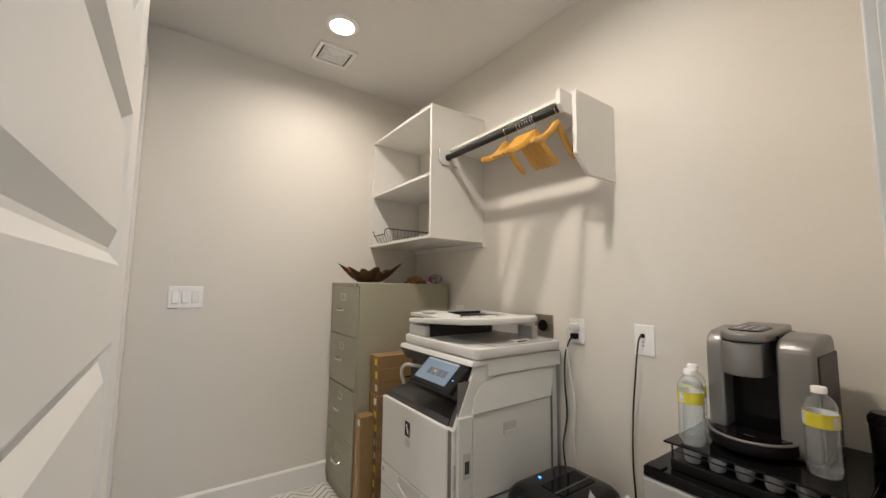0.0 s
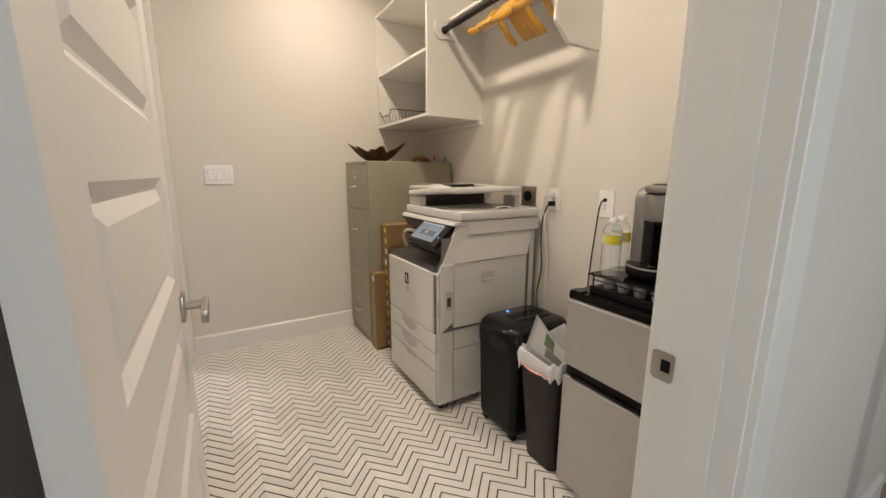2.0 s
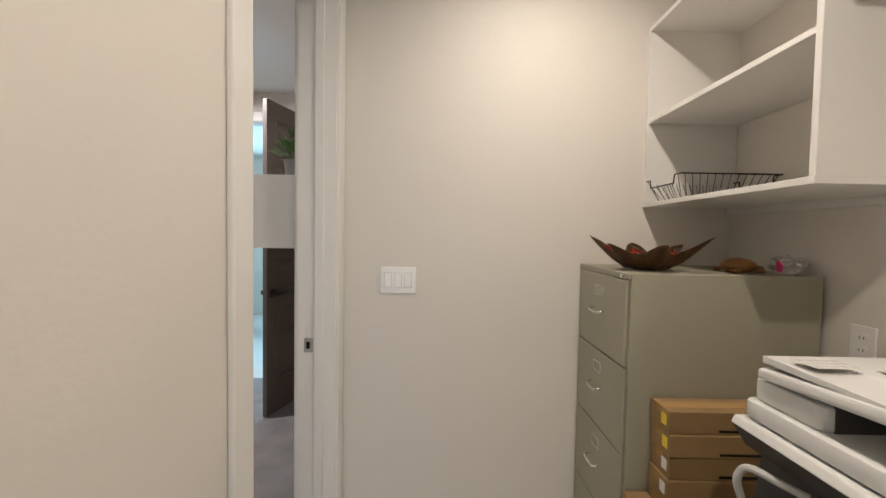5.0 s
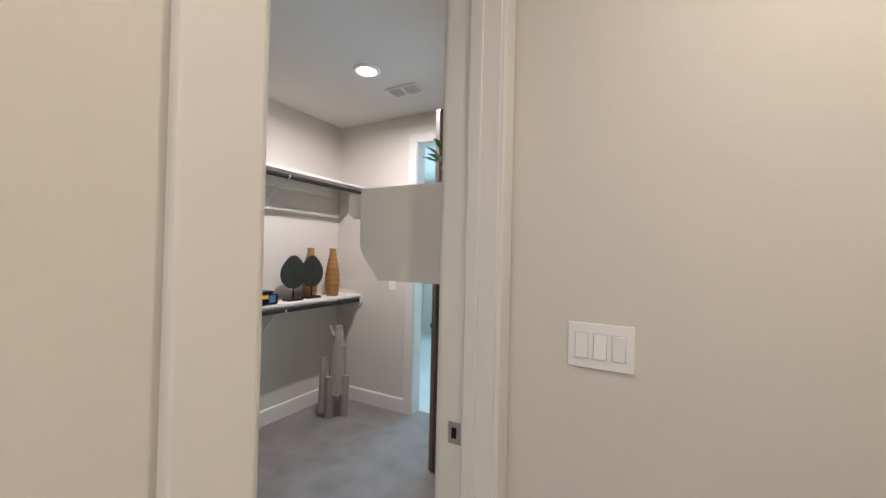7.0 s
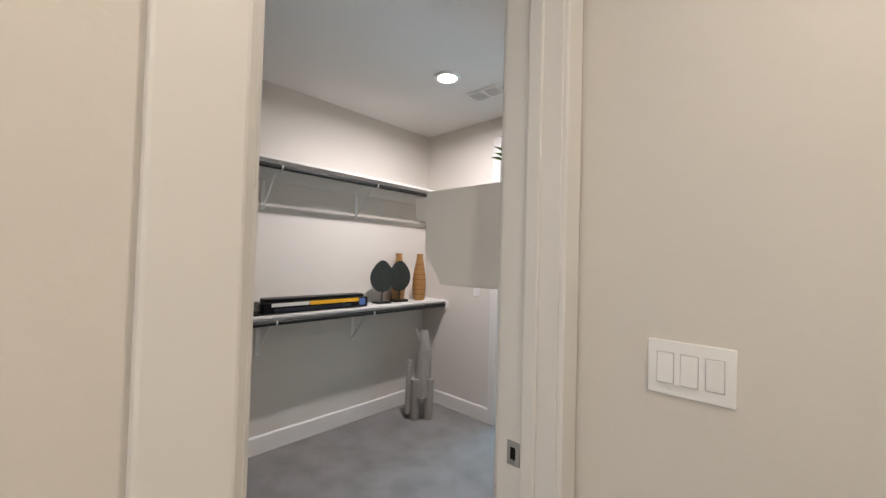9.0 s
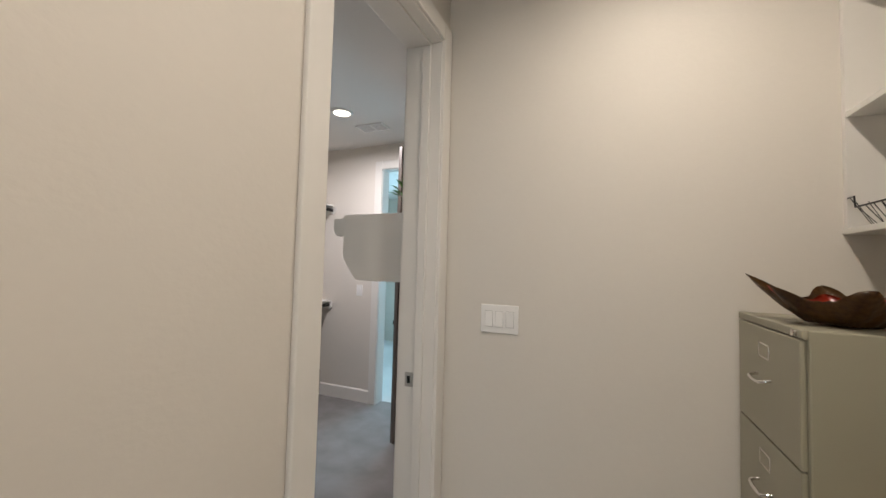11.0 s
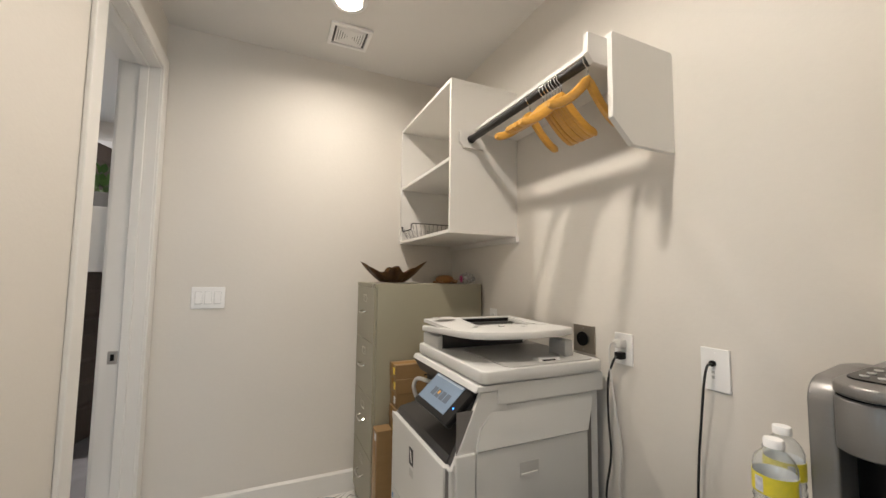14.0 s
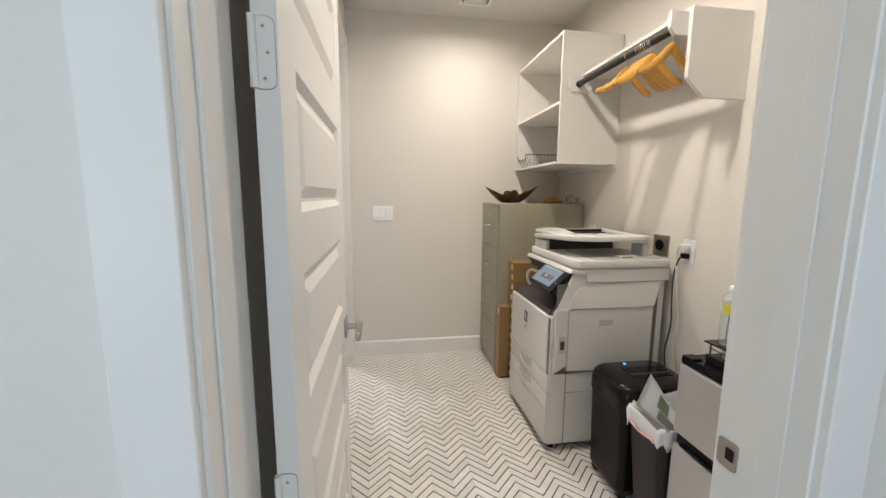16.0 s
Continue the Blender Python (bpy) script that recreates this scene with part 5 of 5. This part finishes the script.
FILM = mat("clear_film", (0.86, 0.85, 0.85), 0.22, glass=0.86, stain=0)
root = thing("plastic_bag", (1.73, 2.49, 1.3205), "crumpled clear bag with a pink tag", "bag")
bm = bmesh.new()
bmesh.ops.create_icosphere(bm, subdivisions=3, radius=1.0)
for v in bm.verts:
    q = 1 + 0.30 * noise.noise(v.co * 2.3)
    v.co = Vector((1.728 + v.co.x * 0.050 * q, 2.455 + v.co.y * 0.052 * q, 1.354 + v.co.z * 0.034 * q))
part("film", bm, FILM, root, "", 20)
part("tag", prism([(2.412, 1.330), (2.436, 1.334), (2.438, 1.362), (2.424, 1.374), (2.410, 1.358)], "x", 1.668, 1.672, 0.0008), mat("magenta_tag", (0.50, 0.03, 0.16), 0.4), root, "magenta tag")

# wire basket with dipped ends
root = thing("wire_basket", (1.60, 2.705, 1.604), "black wire basket with dipped ends in the cubby", "basket")
zb, zt = 1.608, 1.700
bx0, bx1, by0, by1 = 1.438, 1.765, 2.610, 2.798
tx0, tx1, ty0, ty1 = 1.402, 1.800, 2.575, 2.834
dipz = zt - 0.034
part("rim", tube([(tx0, ty0, zt), (tx1, ty0, zt), (tx1, ty0 + 0.04, zt), (tx1, ty0 + 0.045, dipz), (tx1, ty1 - 0.045, dipz), (tx1, ty1 - 0.04, zt), (tx1, ty1, zt), (tx0, ty1, zt),
                  (tx0, ty1 - 0.04, zt), (tx0, ty1 - 0.045, dipz), (tx0, ty0 + 0.045, dipz), (tx0, ty0 + 0.04, zt), (tx0, ty0, zt)], 0.0030, 6), WIRE, root)
part("bottom_ring", tube([(bx0, by0, zb), (bx1, by0, zb), (bx1, by1, zb), (bx0, by1, zb), (bx0, by0, zb)], 0.0022, 6), WIRE, root)
for k in range(7):
    u = (k + 0.5) / 7
    y0_, y1_ = by0 + (by1 - by0) * u, ty0 + (ty1 - ty0) * u
    top = zt if (u < 0.15 or u > 0.85) else dipz
    part("wire", tube([(tx0, y1_, top), (bx0, y0_, zb), (bx1, y0_, zb), (tx1, y1_, top)], 0.0014, 5), WIRE, root)
for k in range(13):
    u = (k + 0.5) / 13
    x0_, x1_ = bx0 + (bx1 - bx0) * u, tx0 + (tx1 - tx0) * u
    part("wire", tube([(x1_, ty0, zt), (x0_, by0, zb), (x0_, by1, zb), (x1_, ty1, zt)], 0.0014, 5), WIRE, root)

# ---- closet ----
SX = -2.105
for nm, z, zr in (("lower", 1.045, 0.992), ("upper", 2.105, 2.045)):
    root = thing("closet_shelf", (-2.26, 2.7, z), "long white closet shelf with a dark hanging rod", "shelf", "shelves along the closet wall")
    part("board", boxes((CW, SX, CS, CN, z - 0.018, z), bevel=0.0015), SHELFM, root)
    part("wall_cleat", boxes((CW, CW + 0.019, CS, CN - 0.02, z - 0.108, z - 0.0185), bevel=0.001), SHELFM, root)
    part("end_cleat", prism([(CW + 0.02, z - 0.0185), (SX + 0.020, z - 0.0185), (SX + 0.020, z - 0.075), (SX, z - 0.10), (CW + 0.02, z - 0.10)], "y", CN - 0.019, CN), SHELFM, root)
    part("rod", cyls(((SX - 0.015, CS, zr), (SX - 0.015, CN - 0.02, zr), 0.0165), seg=20), RODM, root, "dark bronze rod")
    for y in (1.35, 2.16, 2.96, 3.76):
        br = part("bracket", boxes((CW, CW + 0.006, y - 0.013, y + 0.013, z - 0.33, z - 0.02), (CW, SX - 0.03, y - 0.012, y + 0.012, z - 0.026, z - 0.0185)), PLW, root, "white steel bracket")
        part("brace", tube([(CW + 0.006, y, z - 0.31), (SX - 0.06, y, z - 0.035)], 0.006, 6), PLW, br)
        part("rod_hook", tube(smooth_path([(SX - 0.06, y, z - 0.03), (SX - 0.045, y, zr - 0.015), (SX - 0.015, y, zr - 0.021), (SX + 0.006, y, zr - 0.006), (SX + 0.004, y, zr + 0.012)], 4), 0.0055, 6), PLW, br)

# narrow shelf unit on the closet's east wall, end panel by the doorway
root = thing("closet_shelf", (-0.38, 3.4, 1.36), "white closet shelf with a chamfered end panel", "shelf")
part("end_panel", prism([(-WT, 1.705), (-0.575, 1.705), (-0.575, 1.478), (-0.490, 1.366), (-WT, 1.366)], "y", 2.842, 2.861, 0.0012), SHELFM, root)
part("rod_cleat", prism([(-WT, 1.690), (-0.655, 1.690), (-0.655, 1.618), (-0.632, 1.596), (-WT, 1.596)], "y", 2.862, 2.881, 0.0012), SHELFM, root)
part("board", boxes((-0.570, -WT, 2.846, 4.10, 1.690, 1.708), bevel=0.0015), SHELFM, root)
part("end_panel", prism([(-WT, 1.689), (-0.565, 1.689), (-0.565, 1.478), (-0.490, 1.366), (-WT, 1.366)], "y", 4.081, 4.10, 0.0012), SHELFM, root)
part("rod", cyls(((-0.612, 2.87, 1.648), (-0.612, 4.085, 1.648), 0.0165), seg=20), RODM, root, "dark bronze rod")

GREEN = mat("plant_leaf", (0.07, 0.16, 0.03), 0.4, stain=0.4, stain_scale=25, tone=(0.09, 0.17, 0.03), rnd=0.25)
root = thing("potted_plant", (-0.335, 3.14, 1.708), "small leafy green plant in a grey pot on the shelf", "plant")
part("pot", lathe([(0.0, 0.0), (0.036, 0.0), (0.040, 0.004), (0.052, 0.105), (0.055, 0.108), (0.055, 0.118), (0.048, 0.118), (0.045, 0.09), (0.0, 0.09)], 24, (-0.335, 3.14, 1.708)), mat("grey_ceramic", (0.30, 0.29, 0.28), 0.35, stain=0.2), root, "grey tapered pot")
rp = random.Random(11)
for k in range(46):
    a, el = rp.uniform(0, 6.28), rp.uniform(0.15, 1.45)
    ln = rp.uniform(0.04, 0.150)
    tip = Vector((-0.335 + ln * math.cos(a) * math.cos(el), 3.14 + ln * math.sin(a) * math.cos(el), 1.80 + 0.02 + ln * math.sin(el)))
    bm = bmesh.new()
    d = (tip - Vector((-0.335, 3.14, 1.80))).normalized()
    sd = d.cross(Vector((0, 0, 1))).normalized()
    L_, W_ = rp.uniform(0.032, 0.052), rp.uniform(0.014, 0.021)
    up_ = sd.cross(d)
    vs = [bm.verts.new(tip + d * (u * L_) + sd * (w_ * W_) - up_ * (0.02 * u * u)) for u, w_ in ((-0.4, 0), (-0.1, 0.8), (0.3, 1.0), (0.7, 0.6), (1.0, 0), (0.7, -0.6), (0.3, -1.0), (-0.1, -0.8))]
    bm.faces.new(vs)
    part("leaf", bm, GREEN, root)
    if k % 4 == 0:
        part("stem", tube([(-0.335, 3.14, 1.79), tuple((Vector((-0.335, 3.14, 1.80)) + tip) / 2 + Vector((0, 0, 0.01))), tuple(tip)], 0.0018, 5), GREEN, root)

# long black case with a yellow band on the lower shelf
root = thing("toner_case", (-2.24, 3.26, 1.045), "long black plastic case with a white and yellow label", "case")
part("case", prism(rounded(0.155, 0.86, 0.03, 4, -2.205, 3.29), "z", 1.046, 1.128, 0.012), GLOSS, root)
part("lid", prism(rounded(0.125, 0.80, 0.03, 4, -2.215, 3.30), "z", 1.1285, 1.150, 0.008), BLK, root)
part("label_white", boxes((-2.1265, -2.124, 2.93, 3.20, 1.098, 1.122), bevel=0.0005), PAPER, root, "white label strip")
part("label_yellow", boxes((-2.1265, -2.124, 3.205, 3.62, 1.096, 1.124), bevel=0.0005), mat("orange_yellow_print", (0.80, 0.42, 0.02), 0.4), root, "orange-yellow label strip")
part("label_dark", boxes((-2.1265, -2.124, 2.95, 3.55, 1.062, 1.086)), mat("navy_print", (0.012, 0.014, 0.025), 0.4), root)
part("flap", boxes((-2.28, -2.13, 2.78, 2.87, 1.046, 1.056), bevel=0.002), GLOSS, root)
part("end_tag", boxes((-2.1262, -2.1235, 3.625, 3.68, 1.066, 1.12)), mat("blue_print", (0.08, 0.16, 0.40), 0.4), root)

root = thing("cable_box", (-2.25, 2.45, 2.105), "black electronic box with coiled cord on the shelf", "electronics")
part("case", boxes((-2.33, -2.15, 2.25, 2.63, 2.1055, 2.165), bevel=0.008), BLK, root)
part("cord", tube(smooth_path([(-2.16, 2.40, 2.165), (-2.15, 2.48, 2.195), (-2.17, 2.56, 2.18), (-2.15, 2.62, 2.172), (-2.14, 2.67, 2.15), (-2.16, 2.68, 2.112), (-2.19, 2.66, 2.112)], 6), 0.005, 6), CABB, root)
part("light", boxes((-2.1495, -2.1485, 2.50, 2.515, 2.135, 2.140)), mat("green_led", (0.3, 1.0, 0.2), 0.4, emit=3.0, stain=0), root)

LEAFD = mat("dark_palm_leaf", (0.012, 0.015, 0.012), 0.5, stain=0.5, stain_scale=20, tone=(0.03, 0.035, 0.025), bump=0.6, bump_scale=80)
def leaf_fan(y, x, label):
    root = thing("leaf_ornament", (x, y, 1.045), label, "ornament", "leaf ornaments on the shelf")
    out = []
    for k in range(28):
        a = 2 * math.pi * k / 28
        r = 0.118 * (1 + 0.22 * max(0, math.sin(a)) ** 8)
        out.append((y + r * math.cos(a) * 1.10, 1.270 + r * math.sin(a) * 1.08))
    part("leaf", prism(out, "x", x - 0.004, x + 0.004, 0.002), LEAFD, root)
    for k in range(12):
        a = math.pi * 2 * k / 12
        part("rib", tube([(x + 0.005, y, 1.26), (x + 0.006, y + 0.10 * math.cos(a), 1.26 + 0.104 * math.sin(a))], 0.0018, 4), LEAFD, root)
    part("stem", cyls(((x, y, 1.06), (x, y, 1.18), 0.006), seg=10), BLK, root)
    part("base", boxes((x - 0.045, x + 0.045, y - 0.075, y + 0.075, 1.0455, 1.063), bevel=0.003), BLK, root)
leaf_fan(3.935, -2.235, "dark round leaf ornament on a black stand")
leaf_fan(4.150, -2.255, "dark round leaf ornament on a black stand")

VASE = mat("banded_tan_wood", (0.36, 0.185, 0.055), 0.45, stain=0.3, stain_scale=15)
VASB = mat("vase_band", (0.20, 0.095, 0.03), 0.5)
def vase(x, y, label):
    root = thing("vase", (x, y, 1.045), label, "vase", "tan vases on the shelf")
    prof = [(0.0, 0.0), (0.050, 0.0), (0.058, 0.02), (0.066, 0.12), (0.064, 0.20), (0.050, 0.30), (0.032, 0.39), (0.028, 0.425), (0.033, 0.445), (0.027, 0.446), (0.022, 0.42), (0.0, 0.40)]
    part("body", lathe(prof, 28, (x, y, 1.0455)), VASE, root, "", 60)
    for z, r in ((0.06, 0.0625), (0.105, 0.066), (0.15, 0.0662), (0.20, 0.0645), (0.25, 0.0585), (0.30, 0.0505), (0.345, 0.0425)):
        part("band", lathe([(r - 0.004, z - 0.004), (r + 0.0012, z - 0.003), (r + 0.0012, z + 0.003), (r - 0.004, z + 0.004)], 28, (x, y, 1.0455), False), VASB, root)
vase(-2.33, 4.20, "tan banded wooden vase on the shelf")
vase(-2.25, 4.395, "tan banded wooden vase on the shelf")

# carved grey figure standing on the carpet, one mesh
bm = bmesh.new()
fx, fy = -2.10, 4.30
for (x, y, z0, z1, r0, r1) in ((fx + 0.02, fy - 0.075, 0.0, 0.36, 0.038, 0.045), (fx + 0.10, fy + 0.02, 0.0, 0.36, 0.038, 0.045)):
    cyl(bm, (x, y, z0), (x, y, z1), r0, 12, r1)
cyl(bm, (fx + 0.04, fy - 0.01, 0.20), (fx + 0.03, fy + 0.02, 0.62), 0.085, 14, 0.062)
cyl(bm, (fx + 0.03, fy + 0.02, 0.60), (fx + 0.02, fy + 0.02, 0.79), 0.052, 12, 0.034)
cyl(bm, (fx + 0.0, fy - 0.02, 0.70), (fx - 0.02, fy - 0.05, 0.80), 0.022, 8, 0.008)
cyl(bm, (fx - 0.03, fy - 0.12, 0.05), (fx - 0.04, fy - 0.10, 0.52), 0.030, 10, 0.024)
fig = part("wooden_figure", bm, mat("weathered_grey_wood", (0.36, 0.33, 0.30), 0.75, stain=0.4, stain_scale=9, grain=0.4, grain_scale=40, stretch=(1, 1, 0.2), bump=0.5, bump_scale=40))
tagged(fig, "weathered grey carved wooden figure standing in the corner", "statue")

# tan object by the closet doorway
root = thing("vase", (-2.0, 2.36, 0), "tall tan woven floor vase on the carpet", "vase")
part("body", lathe([(0.0, 0.0), (0.07, 0.0), (0.09, 0.05), (0.10, 0.13), (0.075, 0.22), (0.04, 0.28), (0.045, 0.30), (0.0, 0.29)], 24, (-2.0, 2.36, 0.001)), VASE, root, "", 60)

# ---- bathroom beyond ----
PANE = bpy.data.materials.new("window_glass")
PANE.use_nodes = True
_b = PANE.node_tree.nodes["Principled BSDF"]
_b.inputs["Base Color"].default_value = (0.75, 0.92, 1.0, 1)
_b.inputs["Roughness"].default_value, _b.inputs["IOR"].default_value, _b.inputs["Transmission Weight"].default_value = 0.05, 1.1, 1.0
win = tagged(part("window_1", boxes((-1.75, -0.75, 7.60, 7.64, 0.95, 1.0), (-1.75, -0.75, 7.60, 7.64, 2.30, 2.35), (-1.75, -1.70, 7.60, 7.64, 1.0, 2.30), (-0.80, -0.75, 7.60, 7.64, 1.0, 2.30), (-1.70, -0.80, 7.60, 7.64, 1.62, 1.66)), PLW), "white framed window with bright daylight", "window", "", "structure")
for z0, z1 in ((1.0, 1.62), (1.66, 2.30)):
    pn = part("pane", boxes((-1.70, -0.80, 7.615, 7.621, z0, z1)), PANE, win)
    pn.visible_shadow = False
part("window_sill", boxes((-1.80, -0.70, 7.52, 7.60, 0.92, 0.95), bevel=0.003), TRIM, win)
root = thing("bathtub", (-1.35, 6.9, 0), "white freestanding bathtub under the window", "bathtub")
bm = bmesh.new()
prev = None
for z, w, d, r in ((0.0, 1.35, 0.60, 0.28), (0.30, 1.50, 0.72, 0.34), (0.56, 1.62, 0.80, 0.38), (0.585, 1.62, 0.80, 0.38), (0.57, 1.54, 0.72, 0.35), (0.20, 1.25, 0.5, 0.24)):
    ring = [bm.verts.new((u, v, z)) for u, v in rounded(w, d, r, 8, -1.35, 6.9)]
    if prev:
        for k in range(len(ring)):
            bm.faces.new((prev[k], prev[(k + 1) % len(ring)], ring[(k + 1) % len(ring)], ring[k]))
    else:
        bm.faces.new(ring[::-1])
    prev = ring
bm.faces.new(prev)
part("tub", bm, PLW, root)

# hall windows, unseen, added around the two hall fill lamps
win = tagged(part("window_2", boxes((-1.70, -1.66, -2.10, -2.04, 0.6, 2.4), (-1.70, -1.66, -0.76, -0.70, 0.6, 2.4), (-1.70, -1.66, -2.04, -0.76, 0.6, 0.66), (-1.70, -1.66, -2.04, -0.76, 2.34, 2.4), (-1.70, -1.66, -1.42, -1.38, 0.66, 2.34)), PLW), "unseen white framed hall window added for fill light", "window", "", "structure")
for y0, y1 in ((-2.04, -1.42), (-1.38, -0.76)):
    pn = part("pane", boxes((-1.683, -1.677, y0, y1, 0.66, 2.34)), PANE, win)
    pn.visible_shadow = False
win = tagged(part("window_3", boxes((0.25, 0.31, -2.50, -2.46, 0.6, 2.4), (1.59, 1.65, -2.50, -2.46, 0.6, 2.4), (0.31, 1.59, -2.50, -2.46, 0.6, 0.66), (0.31, 1.59, -2.50, -2.46, 2.34, 2.4), (0.93, 0.97, -2.50, -2.46, 0.66, 2.34)), PLW), "unseen white framed hall window added for fill light", "window", "", "structure")
for x0, x1 in ((0.31, 0.93), (0.97, 1.59)):
    pn = part("pane", boxes((x0, x1, -2.483, -2.477, 0.66, 2.34)), PANE, win)
    pn.visible_shadow = False
setting("ground", boxes((-60, 60, -60, 60, -0.30, -0.20)), mat("pale_ground", (0.25, 0.26, 0.22), 0.9, stain=0.4), "pale ground outside the house", "ground")

# ---- chevron floor tiles ----
COL, PITCH, RISE, GAP, THK = 0.10025, 0.0515, 0.1005, 0.0076, 0.0012
X_PEAK, Y_REF = 0.0925, 1.407


def tile_mesh(up):
    bm = bmesh.new()
    w, h = COL / 2 - 0.0002, (PITCH - GAP) / 2
    s = RISE / 2 if up else -RISE / 2
    lo = [bm.verts.new((x, y, 0)) for x, y in ((-w, -h - s), (w, -h + s), (w, h + s), (-w, h - s))]
    hi = [bm.verts.new((x, y, THK)) for x, y in ((-w, -h - s + 0.0006), (w, -h + s + 0.0006), (w, h + s - 0.0006), (-w, h - s - 0.0006))]
    bm.faces.new(hi)
    for k in range(4):
        bm.faces.new((lo[k], lo[(k + 1) % 4], hi[(k + 1) % 4], hi[k]))
    return mesh_of("tile", bm, MARBLE, 0)


tiles = {True: tile_mesh(True), False: tile_mesh(False)}
rest = []
count = 0
for i in range(-2, 18):
    xc = X_PEAK + COL * (i + 0.5)
    up = i % 2 == 1
    for j in range(-42, 42):
        yc = Y_REF - RISE / 2 + PITCH * (j + 0.5)
        if xc + COL / 2 > EAST or xc - COL / 2 < -0.12:
            if not (xc - COL / 2 < EAST):
                continue
        if yc + 0.065 > NORTH or yc - 0.065 < SOUTH1:
            edge = True
        else:
            edge = False
        inside_opening = xc + COL / 2 < 0.02
        if inside_opening and not (DOOR_S - 0.04 < yc < DOOR_N + 0.04):
            continue
        if yc < SOUTH0 or yc > NORTH + 0.05:
            continue
        if yc < SOUTH1 + 0.03 and not (IN_W + 0.04 < xc < IN_E - 0.04):
            continue
        if not edge and 0.0 < xc < 1.12 and 0.10 < xc < 0.92 and 1.05 < yc < 2.36 and count < 300:
            ob = new("tile", tiles[up])
            ob.parent = floor
            ob.location = (xc, yc, -0.0012)
            count += 1
        else:
            rest.append((xc, yc, up))
verts, faces = [], []
for xc, yc, up in rest:
    me = tiles[up]
    b = len(verts)
    for v in me.vertices:
        verts.append((min(max(xc + v.co.x, -0.118), EAST), min(max(yc + v.co.y, SOUTH0), NORTH), v.co.z - 0.00125))
    for p in me.polygons:
        faces.append([b + k for k in p.vertices])
me = bpy.data.meshes.new("edge_tiles")
me.from_pydata(verts, [], faces)
me.materials.append(MARBLE)
ob = new("edge_tiles", me)
ob.parent = floor
tagged(ob, "", "", "", "stuff")
